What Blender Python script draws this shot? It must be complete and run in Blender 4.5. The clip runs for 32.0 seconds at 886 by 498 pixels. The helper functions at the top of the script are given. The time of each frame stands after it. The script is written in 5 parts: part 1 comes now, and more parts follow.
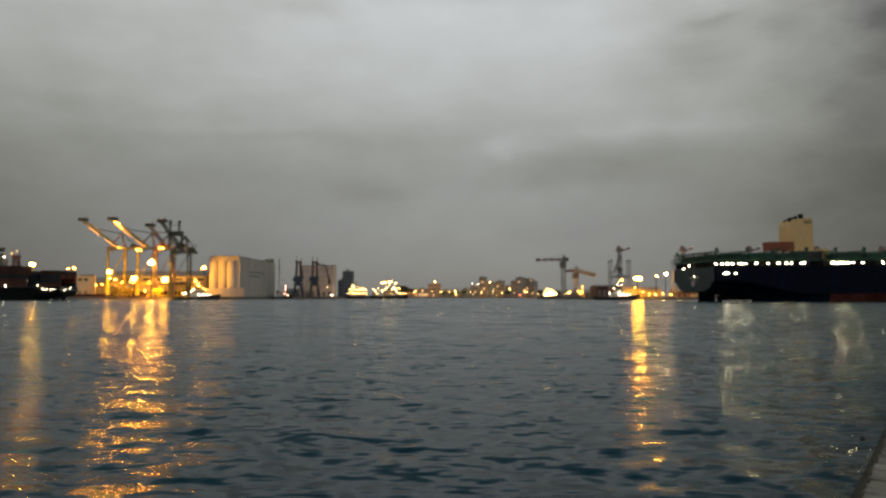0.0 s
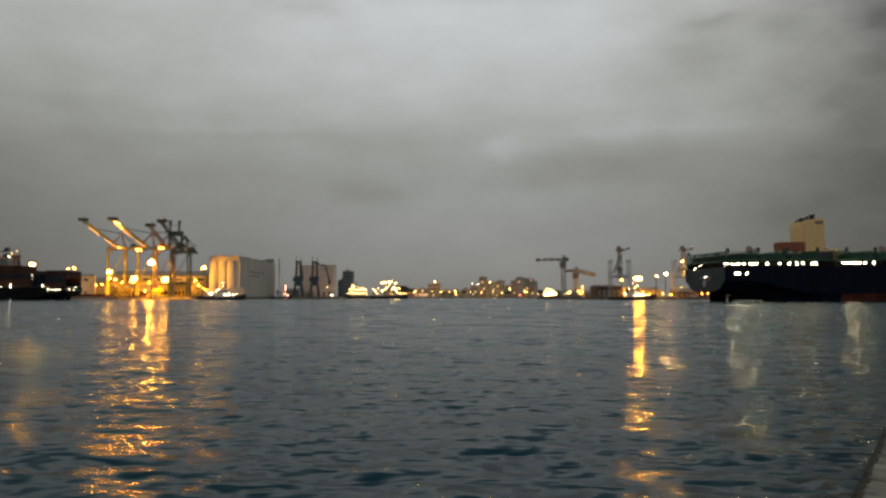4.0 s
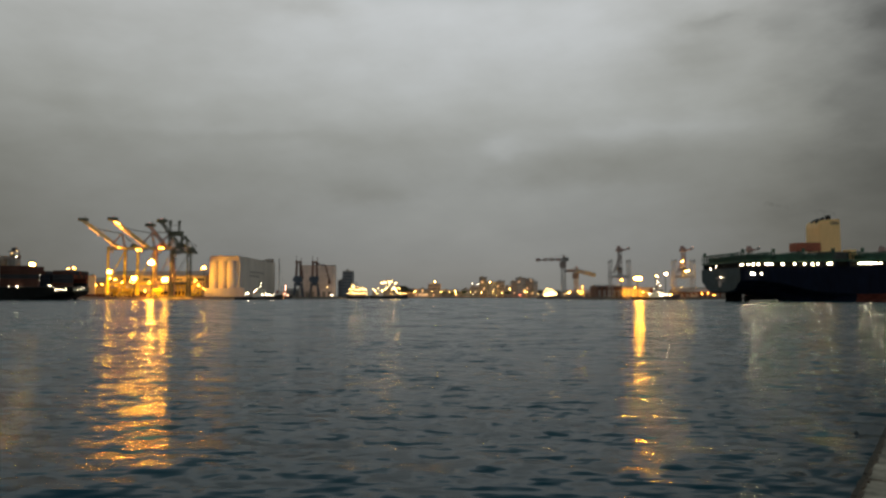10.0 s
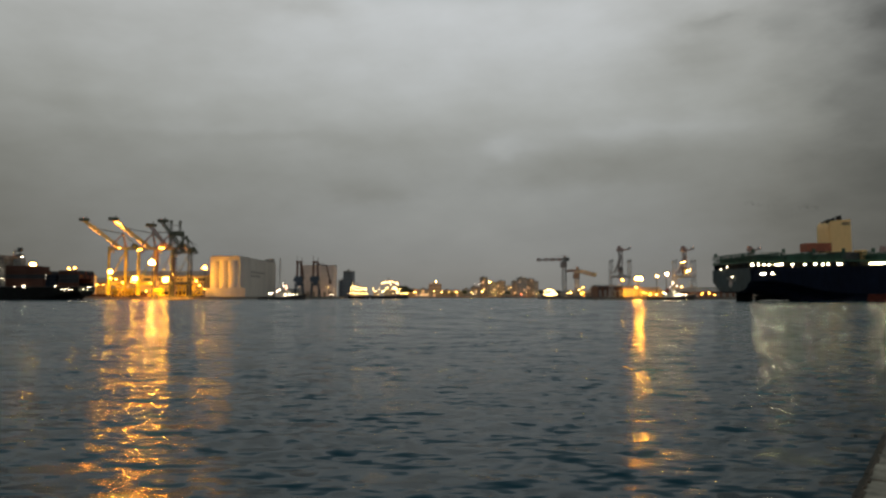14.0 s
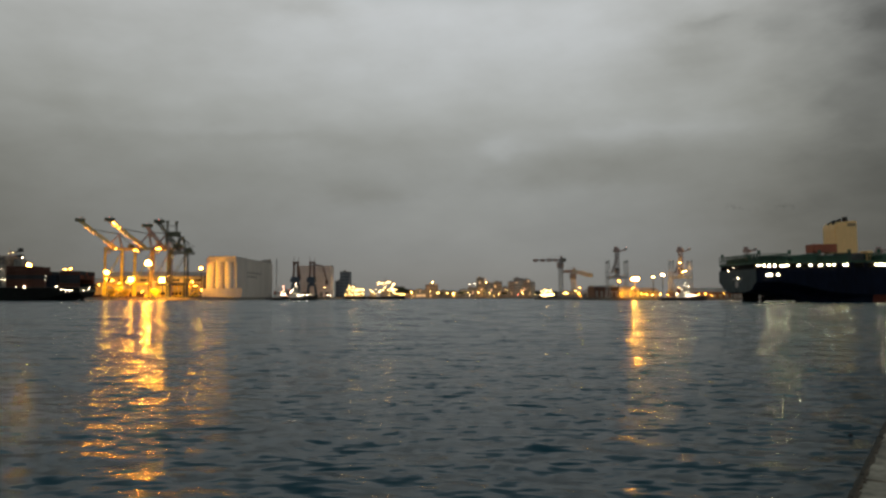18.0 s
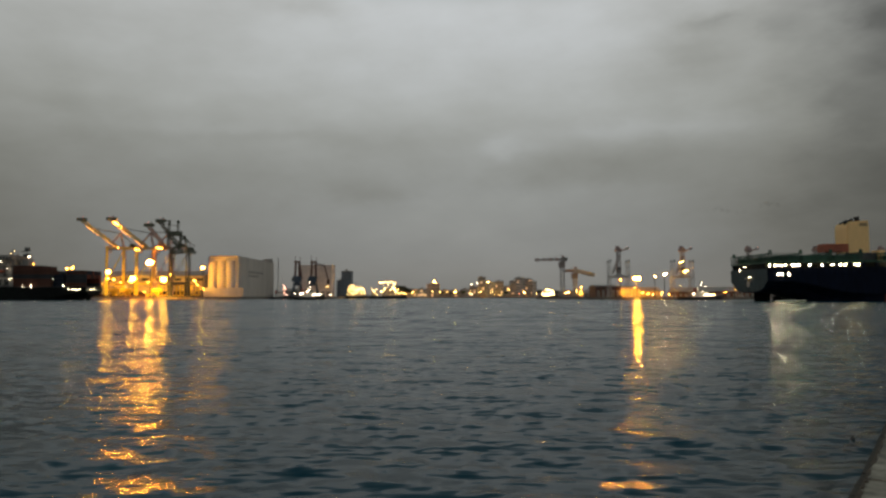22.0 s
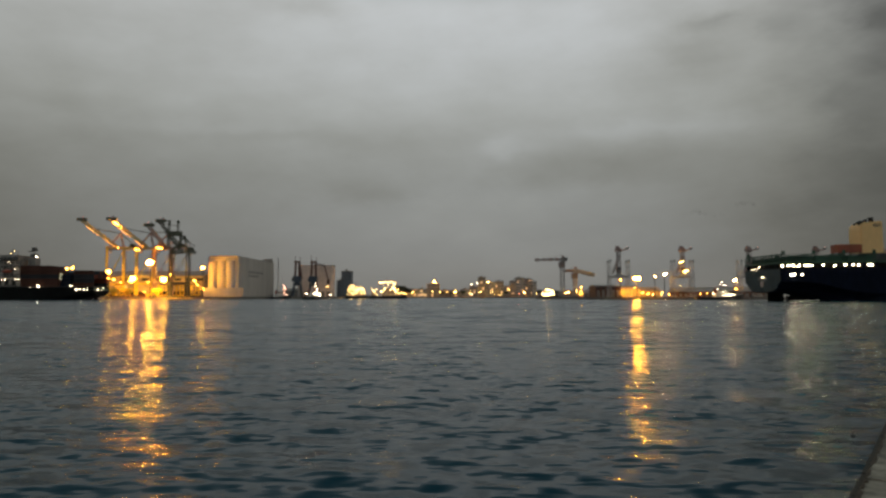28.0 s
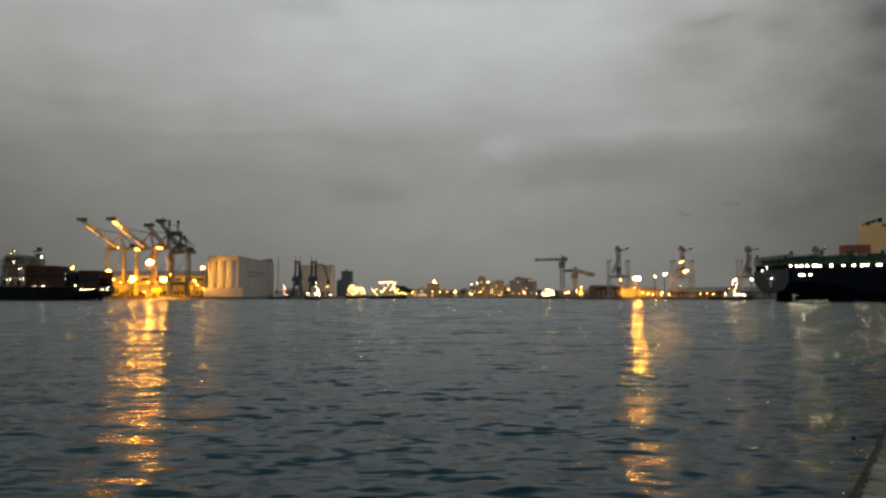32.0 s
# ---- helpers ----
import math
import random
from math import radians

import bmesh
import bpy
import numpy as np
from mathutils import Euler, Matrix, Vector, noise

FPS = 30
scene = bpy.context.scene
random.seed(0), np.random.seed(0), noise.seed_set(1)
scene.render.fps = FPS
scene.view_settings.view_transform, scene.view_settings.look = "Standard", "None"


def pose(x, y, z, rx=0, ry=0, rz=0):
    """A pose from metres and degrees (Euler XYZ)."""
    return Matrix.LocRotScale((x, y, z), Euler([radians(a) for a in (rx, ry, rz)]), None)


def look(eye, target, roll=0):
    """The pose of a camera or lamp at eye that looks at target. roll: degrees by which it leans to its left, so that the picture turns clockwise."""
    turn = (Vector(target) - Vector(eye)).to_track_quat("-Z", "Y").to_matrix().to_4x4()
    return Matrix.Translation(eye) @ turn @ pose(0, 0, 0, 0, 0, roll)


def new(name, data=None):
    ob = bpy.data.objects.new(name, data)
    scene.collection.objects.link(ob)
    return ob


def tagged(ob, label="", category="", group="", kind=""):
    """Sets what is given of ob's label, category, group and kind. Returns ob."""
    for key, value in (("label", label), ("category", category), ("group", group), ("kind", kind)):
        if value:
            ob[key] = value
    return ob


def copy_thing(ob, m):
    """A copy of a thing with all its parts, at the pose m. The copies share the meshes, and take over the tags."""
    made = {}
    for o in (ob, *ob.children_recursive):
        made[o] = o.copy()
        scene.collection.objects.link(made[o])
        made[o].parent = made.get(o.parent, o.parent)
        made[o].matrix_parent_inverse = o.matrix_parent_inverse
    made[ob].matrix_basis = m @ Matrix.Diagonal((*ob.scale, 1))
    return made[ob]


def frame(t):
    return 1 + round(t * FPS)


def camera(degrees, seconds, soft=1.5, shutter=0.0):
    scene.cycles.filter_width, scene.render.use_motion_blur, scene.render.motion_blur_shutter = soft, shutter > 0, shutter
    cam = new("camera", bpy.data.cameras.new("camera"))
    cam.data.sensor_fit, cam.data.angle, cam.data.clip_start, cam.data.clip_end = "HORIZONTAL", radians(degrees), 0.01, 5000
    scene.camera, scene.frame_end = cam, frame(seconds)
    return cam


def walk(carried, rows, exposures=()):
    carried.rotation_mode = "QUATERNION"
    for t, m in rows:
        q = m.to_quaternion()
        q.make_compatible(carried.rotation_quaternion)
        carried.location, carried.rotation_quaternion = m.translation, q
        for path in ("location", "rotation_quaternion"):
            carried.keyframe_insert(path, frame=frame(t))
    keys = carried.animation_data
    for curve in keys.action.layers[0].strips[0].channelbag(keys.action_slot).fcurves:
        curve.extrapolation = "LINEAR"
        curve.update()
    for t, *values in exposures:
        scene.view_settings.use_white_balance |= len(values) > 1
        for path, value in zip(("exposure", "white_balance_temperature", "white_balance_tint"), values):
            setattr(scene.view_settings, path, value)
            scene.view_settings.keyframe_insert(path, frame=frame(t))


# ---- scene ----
cam = camera(62, 32.0, soft=2.6)
PITCH = 93.714
YAW = ((0, 0, 0), (13.4, 0, 0), (14.1, 0.06, 0), (14.6, 0.06, 0), (16.5, -0.13, 0), (17.3, -0.2, 0.05), (18.3, -0.19, 0.05),
       (19.0, -0.14, 0.05), (19.6, -0.1, 0.02), (20.4, -0.08, 0), (26, -0.08, 0), (32, -0.08, 0))
walk(cam, [(t, pose(0, 0, 2.2, PITCH + p, 0, y)) for t, y, p in YAW], exposures=((0, 0.07), (12, 0.0), (24, -0.02), (32, -0.06)))

# ---- world: overcast dusk ----
W = bpy.data.worlds.new("dusk_sky")
scene.world = W
W.use_nodes = True
WN, WL = W.node_tree.nodes, W.node_tree.links
WN.clear()


def wnode(kind, **props):
    n = WN.new(kind)
    for k, v in props.items():
        if k == "operation":
            n.operation = v
        elif k == "blend":
            n.data_type, n.blend_type = "RGBA", v
    return n


def wmath(op, a, b=None, c=None):
    n = wnode("ShaderNodeMath", operation=op)
    for i, v in enumerate((a, b, c)):
        if v is None:
            continue
        if isinstance(v, (int, float)):
            n.inputs[i].default_value = v
        else:
            WL.new(v, n.inputs[i])
    return n.outputs[0]


wco = WN.new("ShaderNodeTexCoord")
wxyz = WN.new("ShaderNodeSeparateXYZ")
WL.new(wco.outputs["Generated"], wxyz.inputs[0])
# azimuth from the camera's forward axis and elevation, in radians
AZ = wmath("ARCTAN2", wxyz.outputs[0], wxyz.outputs[1])
EL = wmath("ARCSINE", wxyz.outputs[2])
wcomb = WN.new("ShaderNodeCombineXYZ")
WL.new(AZ, wcomb.inputs[0])
WL.new(wmath("MULTIPLY", EL, 2.0), wcomb.inputs[1])


def wnoise(scale, detail, rough, off):
    m = WN.new("ShaderNodeMapping")
    m.inputs["Location"].default_value = off
    m.inputs["Rotation"].default_value = (0, 0, -0.28)
    WL.new(wcomb.outputs[0], m.inputs[0])
    n = WN.new("ShaderNodeTexNoise")
    n.inputs["Scale"].default_value, n.inputs["Detail"].default_value, n.inputs["Roughness"].default_value = scale, detail, rough
    WL.new(m.outputs[0], n.inputs["Vector"])
    return n


warp = wnoise(9.0, 4, 0.6, (3.1, 0.4, 0))
wsep = WN.new("ShaderNodeSeparateColor")
WL.new(warp.outputs["Color"], wsep.inputs[0])
AZW = wmath("ADD", AZ, wmath("MULTIPLY", wmath("SUBTRACT", wsep.outputs[0], 0.5), 0.10))
ELW = wmath("ADD", EL, wmath("MULTIPLY", wmath("SUBTRACT", wsep.outputs[1], 0.5), 0.04))
# cloud banks and broad edge darkening: azimuth, elevation, half width, half height, lightening
BANKS = ((0.090, 0.326, 0.304, 0.099, 0.26), (0.262, 0.219, 0.136, 0.013, 0.14), (0.225, 0.180, 0.124, 0.016, -0.15), (0.195, 0.158, 0.111, 0.012, -0.08), (0.277, 0.202, 0.078, 0.010, -0.03), (0.073, 0.195, 0.021, 0.011, 0.15), (0.094, 0.206, 0.030, 0.011, 0.10),
         (0.028, 0.172, 0.031, 0.019, 0.06), (-0.111, 0.137, 0.068, 0.011, -0.12), (-0.141, 0.148, 0.045, 0.009, -0.06), (-0.174, 0.377, 0.052, 0.011, -0.14), (0.443, 0.094, 0.150, 0.052, -0.14), (-0.458, 0.230, 0.112, 0.017, -0.06))
# the -0.80 entry is an added dark bank out of view, dimming near water
WISPS_AND_SHADING = ((-0.359, 0.217, 0.168, 0.010, 0.05), (-0.232, 0.208, 0.182, 0.009, -0.06), (0.359, 0.343, 0.034, 0.012, -0.16), (0.385, 0.348, 0.020, 0.006, -0.10), (0.349, 0.299, 0.041, 0.010, -0.08), (0.440, 0.328, 0.022, 0.017, -0.09), (0.538, 0.322, 0.023, 0.017, -0.16),
         (0.496, 0.232, 0.036, 0.024, -0.08), (0.525, 0.209, 0.035, 0.020, -0.08), (0.043, 0.050, 0.398, 0.115, 0.46), (0.574, 0.132, 0.152, 0.258, -0.46), (-0.566, 0.094, 0.126, 0.246, -0.14), (0.511, 0.314, 0.118, 0.074, -0.06), (0.714, 0.471, 0.204, 0.247, -0.80),
         (-0.147, 0.284, 0.13, 0.05, 0.09), (0.054, 0.138, 0.10, 0.035, 0.10), (0.340, 0.350, 0.11, 0.06, -0.12), (0.270, 0.288, 0.11, 0.04, -0.11), (0.501, 0.210, 0.07, 0.035, 0.12), (0.315, 0.318, 0.05, 0.009, -0.07))
bank = None
for a, e, wa, we, k in BANKS + WISPS_AND_SHADING:
    da = wmath("MULTIPLY", wmath("SUBTRACT", AZW, a), 1 / wa)
    de = wmath("MULTIPLY", wmath("SUBTRACT", ELW, e), 1 / we)
    g = wmath("EXPONENT", wmath("MULTIPLY", wmath("ADD", wmath("MULTIPLY", da, da), wmath("MULTIPLY", de, de)), -1.0))
    g = wmath("MULTIPLY", g, k)
    bank = g if bank is None else wmath("ADD", bank, g)
fine = wnoise(7.0, 4, 0.55, (0.7, 1.9, 0))
cloud = wmath("ADD", wmath("MULTIPLY", wmath("SUBTRACT", fine.outputs["Fac"], 0.5), 0.40), wmath("ADD", bank, 1.0))
ramp = WN.new("ShaderNodeValToRGB")
ramp.color_ramp.elements[0].position, ramp.color_ramp.elements[0].color = 0.0, (0.158, 0.151, 0.136, 1)
ramp.color_ramp.elements[1].position, ramp.color_ramp.elements[1].color = 1.0, (0.125, 0.175, 0.185, 1)
for at, col in ((0.06, (0.173, 0.172, 0.162, 1)), (0.16, (0.232, 0.234, 0.221, 1)), (0.25, (0.345, 0.352, 0.342, 1)), (0.38, (0.449, 0.458, 0.460, 1)), (0.46, (0.365, 0.40, 0.41, 1)), (0.60, (0.25, 0.295, 0.30, 1))):
    el = ramp.color_ramp.elements.new(at)
    el.color = col
WL.new(EL, ramp.inputs[0])
wmul = WN.new("ShaderNodeVectorMath")
wmul.operation = "SCALE"
# thin cloud is bluer, thick cloud browner
thick = WN.new("ShaderNodeMapRange")
thick.inputs["From Min"].default_value, thick.inputs["From Max"].default_value = 0.82, 1.3
WL.new(cloud, thick.inputs[0])
tint = wnode("ShaderNodeMix", blend="MIX")
tint.inputs[6].default_value, tint.inputs[7].default_value = (1.0, 1.0, 0.95, 1), (0.98, 1.0, 1.015, 1)
WL.new(thick.outputs[0], tint.inputs[0])
wtint = WN.new("ShaderNodeVectorMath")
wtint.operation = "MULTIPLY"
WL.new(ramp.outputs[0], wtint.inputs[0])
WL.new(tint.outputs[2], wtint.inputs[1])
WL.new(wtint.outputs[0], wmul.inputs[0])
# sky behind the camera brightened to lift surfaces facing it; ahead is darker
ahead = WN.new("ShaderNodeMapRange")
ahead.interpolation_type = "SMOOTHSTEP"
ahead.inputs["From Min"].default_value, ahead.inputs["From Max"].default_value = -0.7, 0.75
ahead.inputs["To Min"].default_value, ahead.inputs["To Max"].default_value = 1.08, 1.0
WL.new(wxyz.outputs[1], ahead.inputs[0])
WL.new(wmath("MULTIPLY", cloud, ahead.outputs[0]), wmul.inputs["Scale"])
nish = WN.new("ShaderNodeTexSky")
nish.sky_type, nish.sun_disc = "NISHITA", False
nish.sun_elevation, nish.sun_rotation = radians(3), radians(180)
nsc = WN.new("ShaderNodeVectorMath")
nsc.operation = "SCALE"
nsc.inputs["Scale"].default_value = 0.0012
WL.new(nish.outputs[0], nsc.inputs[0])
wadd = WN.new("ShaderNodeVectorMath")
wadd.operation = "ADD"
WL.new(wmul.outputs[0], wadd.inputs[0])
WL.new(nsc.outputs[0], wadd.inputs[1])
wbg = WN.new("ShaderNodeBackground")
wbg.inputs["Strength"].default_value = 1.0
WL.new(wadd.outputs[0], wbg.inputs[0])
wout = WN.new("ShaderNodeOutputWorld")
WL.new(wbg.outputs[0], wout.inputs[0])


# ---- added sodium fill spots over the quays; only some hang at a mast ----
def spot(name, eye, target, watts, size):
    ld = bpy.data.lights.new(name, "SPOT")
    ld.energy, ld.color, ld.spot_size, ld.spot_blend, ld.shadow_soft_size = watts, (1.0, 0.45, 0.035), radians(size), 0.6, 1.0
    ob = new(name, ld)
    ob.matrix_basis = look(eye, target)
    return tagged(ob, "added sodium spotlight lighting the quay structures", "floodlight", kind="structure")


spot("quay_fill_spot", (-265.8, 669, 34), (-284.8, 722, 6), 230000, 78)
spot("quay_fill_spot", (-308.6, 672, 26), (-299.1, 730, 4), 140000, 80)
spot("quay_fill_spot", (-253.1, 668, 18), (-255.7, 735, 8), 230000, 120)
spot("quay_fill_spot", (-307.7, 729.5, 16.2), (-311.9, 775, 7), 90000, 150)
spot("quay_fill_spot", (-323.4, 691.5, 13.6), (-373.8, 765, 6), 60000, 140)
spot("quay_fill_spot", (-234.6, 701.5, 17), (-276.0, 775, 6), 80000, 62)
spot("quay_fill_spot", (-235.7, 704, 24), (-214.5, 724, 18), 40000, 100)
spot("quay_fill_spot", (167.6, 656, 15), (179.4, 690, 3), 80000, 120)
spot("quay_fill_spot", (185.6, 627, 19), (190.2, 674, 3), 50000, 100)
spot("quay_fill_spot", (-142.8, 836, 14), (-147.5, 862, 22), 2000, 140)


# ---- materials ----
def surf(name, col, rough=0.6, metal=0.0, var=0.25, scale=0.4, bump=0.0, streak=1.0, spec=0.5):
    """A painted, concrete or steel surface: base colour with stains at two scales and fine relief."""
    m = bpy.data.materials.new(name)
    m.use_nodes = True
    N, L = m.node_tree.nodes, m.node_tree.links
    b = N["Principled BSDF"]
    co = N.new("ShaderNodeTexCoord")
    mp = N.new("ShaderNodeMapping")
    mp.inputs["Scale"].default_value = (1, 1, streak)
    L.new(co.outputs["Object"], mp.inputs[0])
    mix = None
    for i, (s, d) in enumerate(((scale, 4), (scale * 7, 5))):
        n = N.new("ShaderNodeTexNoise")
        n.inputs["Scale"].default_value, n.inputs["Detail"].default_value = s, d
        L.new(mp.outputs[0], n.inputs["Vector"])
        r = N.new("ShaderNodeMapRange")
        r.inputs["From Min"].default_value, r.inputs["From Max"].default_value = 0.3, 0.7
        r.inputs["To Min"].default_value, r.inputs["To Max"].default_value = 1 - var, 1 + var * 0.5
        L.new(n.outputs["Fac"], r.inputs[0])
        if mix is None:
            mix = r.outputs[0]
        else:
            q = N.new("ShaderNodeMath")
            q.operation = "MULTIPLY"
            L.new(mix, q.inputs[0])
            L.new(r.outputs[0], q.inputs[1])
            mix = q.outputs[0]
        last = n
    oi = N.new("ShaderNodeObjectInfo")
    r = N.new("ShaderNodeMapRange")
    r.inputs["To Min"].default_value, r.inputs["To Max"].default_value = 1 - var * 0.4, 1 + var * 0.4
    L.new(oi.outputs["Random"], r.inputs[0])
    q = N.new("ShaderNodeMath")
    q.operation = "MULTIPLY"
    L.new(mix, q.inputs[0])
    L.new(r.outputs[0], q.inputs[1])
    v = N.new("ShaderNodeVectorMath")
    v.operation = "SCALE"
    v.inputs[0].default_value = col
    L.new(q.outputs[0], v.inputs["Scale"])
    L.new(v.outputs[0], b.inputs["Base Color"])
    b.inputs["Roughness"].default_value, b.inputs["Metallic"].default_value = rough, metal
    b.inputs["Specular IOR Level"].default_value = spec
    if bump:
        bp = N.new("ShaderNodeBump")
        bp.inputs["Strength"].default_value, bp.inputs["Distance"].default_value = 0.5, bump
        L.new(last.outputs["Fac"], bp.inputs["Height"])
        L.new(bp.outputs[0], b.inputs["Normal"])
    return m


def glow(name, col, strength):
    m = bpy.data.materials.new(name)
    m.use_nodes = True
    b = m.node_tree.nodes["Principled BSDF"]
    b.inputs["Base Color"].default_value = (0.8, 0.8, 0.8, 1)
    b.inputs["Emission Color"].default_value = (*col, 1)
    b.inputs["Emission Strength"].default_value = strength
    return m


SODIUM, WARM, WHITE, RED = (1.0, 0.355, 0.03), (1.0, 0.52, 0.20), (1.0, 0.80, 0.52), (1.0, 0.12, 0.06)
sodium_hi = glow("sodium_floodlight", SODIUM, 700)
sodium_yard = glow("sodium_yard_floodlight", SODIUM, 600)
sodium_mid = glow("sodium_lamp", SODIUM, 84)
boom_glow = glow("boom_lit_stretch_glow", SODIUM, 6)
sodium_lo = glow("sodium_small_lamp", SODIUM, 80)
warm_hi = glow("warm_floodlight", WARM, 340)
warm_mid = glow("warm_lamp", (1.0, 0.52, 0.10), 115)
warm_lo = glow("warm_small_lamp", (1.0, 0.52, 0.12), 40)
white_hi = glow("white_floodlight", WHITE, 24)
white_strip = glow("white_passage_light", (1.0, 0.82, 0.45), 72)
white_mid = glow("white_lamp", WHITE, 22)
white_lo = glow("white_small_lamp", WHITE, 14)
deck_flood = glow("deck_floodlight", (1.0, 0.60, 0.20), 24)
mast_pink = glow("crane_mast_lamp", (1.0, 0.5, 0.4), 2.0)
pink_lamp = glow("pink_mast_lamp", (1.0, 0.42, 0.26), 18)
aviation_red = glow("aviation_red_lamp", RED, 2.5)
red_lo = glow("red_lamp", RED, 20)

concrete = surf("concrete", (0.30, 0.29, 0.27), 0.85, 0, 0.3, 0.15, 0.01)
quay_concrete = surf("quay_concrete", (0.37, 0.305, 0.235), 0.9, 0, 0.5, 1.3, 0.01)
quay_edge = surf("rusty_edge_steel", (0.05, 0.036, 0.024), 0.9, 0.0, 0.5, 3.0, 0.006)
rust_crust = surf("rust_crust", (0.10, 0.065, 0.04), 0.95, 0, 0.6, 6.0, 0.004)
rubber = surf("rubber", (0.02, 0.02, 0.02), 0.7, 0, 0.3, 2)
quay_stone = surf("quay_wall_stone", (0.22, 0.19, 0.16), 0.9, 0, 0.4, 0.1, 0.02)
crane_paint = surf("crane_yellow_paint", (0.58, 0.44, 0.04), 0.5, 0, 0.25, 0.2)
crane_dark = surf("crane_dark_steel", (0.105, 0.105, 0.07), 0.55, 0.1, 0.3, 0.2)
crane_red = surf("crane_red_paint", (0.36, 0.24, 0.22), 0.6, 0, 0.3, 0.2)
crane_blue = surf("crane_blue_paint", (0.065, 0.085, 0.12), 0.5, 0, 0.3, 0.2)
crane_grey = surf("crane_grey_paint", (0.36, 0.35, 0.34), 0.5, 0.1, 0.3, 0.2)
dark_steel = surf("dark_steel", (0.08, 0.08, 0.08), 0.5, 0.4, 0.3, 0.4)
silo_paint = surf("silo_concrete", (0.62, 0.55, 0.49), 0.8, 0, 0.12, 0.06, 0.02, 0.15)
shed_wall = surf("shed_cladding", (0.43, 0.36, 0.24), 0.7, 0, 0.25, 0.08)
shed_roof = surf("shed_roof_metal", (0.32, 0.28, 0.25), 0.6, 0.2, 0.3, 0.1)
pink_wall = surf("pale_pink_plaster", (0.76, 0.63, 0.57), 0.8, 0, 0.2, 0.05)
city_wall_a = surf("city_wall_grey", (0.50, 0.475, 0.455), 0.85, 0, 0.25, 0.04)
city_wall_b = surf("city_wall_brown", (0.47, 0.385, 0.315), 0.85, 0, 0.25, 0.04)
tower_slate = surf("slate_grey_cladding", (0.17, 0.18, 0.205), 0.7, 0, 0.2, 0.06)
window_glass = surf("dark_window_glass", (0.08, 0.085, 0.09), 0.12, 0, 0.2, 0.1)
hull_navy = surf("hull_navy_paint", (0.004, 0.007, 0.018), 0.75, 0, 0.35, 0.08, 0.0, 0.3, spec=0.08)
hull_grey = surf("stern_grey_paint", (0.055, 0.075, 0.080), 0.65, 0, 0.25, 0.12, 0.0, 0.3, 0.2)
hull_red = surf("antifouling_red", (0.10, 0.025, 0.018), 0.75, 0, 0.4, 0.1, spec=0.08)
hull_black = surf("hull_black_paint", (0.008, 0.009, 0.009), 0.75, 0, 0.35, 0.1, spec=0.08)
hull_green = surf("hull_green_paint", (0.05, 0.09, 0.07), 0.6, 0, 0.3, 0.1)
ship_green = surf("deck_green_paint", (0.03, 0.095, 0.058), 0.6, 0, 0.35, 0.2)
house_grey = surf("weathered_ship_paint", (0.33, 0.30, 0.27), 0.6, 0, 0.45, 0.3, 0, 0.4)
ship_white = surf("ship_white_paint", (0.62, 0.60, 0.56), 0.5, 0, 0.15, 0.2)
funnel_buff = surf("funnel_buff_paint", (0.95, 0.60, 0.26), 0.5, 0, 0.06, 0.12, 0, 0.4)
house_red = surf("rust_red_paint", (0.36, 0.09, 0.045), 0.6, 0, 0.3, 0.3)
soot_and_shade = surf("soot_and_shade_black", (0.012, 0.012, 0.012), 0.7, 0, 0.3, 0.5)
box_brown = surf("container_brown", (0.085, 0.04, 0.03), 0.75, 0, 0.3, 0.3, spec=0.08)
box_red = surf("container_red", (0.2, 0.055, 0.035), 0.75, 0, 0.3, 0.3, spec=0.08)
box_grey = surf("container_grey", (0.04, 0.04, 0.045), 0.75, 0, 0.3, 0.3, spec=0.08)
box_blue = surf("container_blue", (0.014, 0.018, 0.028), 0.75, 0, 0.3, 0.3, spec=0.08)
foam = surf("white_foam", (0.75, 0.75, 0.72), 0.9, 0, 0.3, 1.5)
tug_hull = surf("tug_hull_black", (0.03, 0.028, 0.026), 0.5, 0, 0.3, 0.4)
tug_red = surf("tug_red_paint", (0.30, 0.06, 0.04), 0.5, 0, 0.3, 0.4)


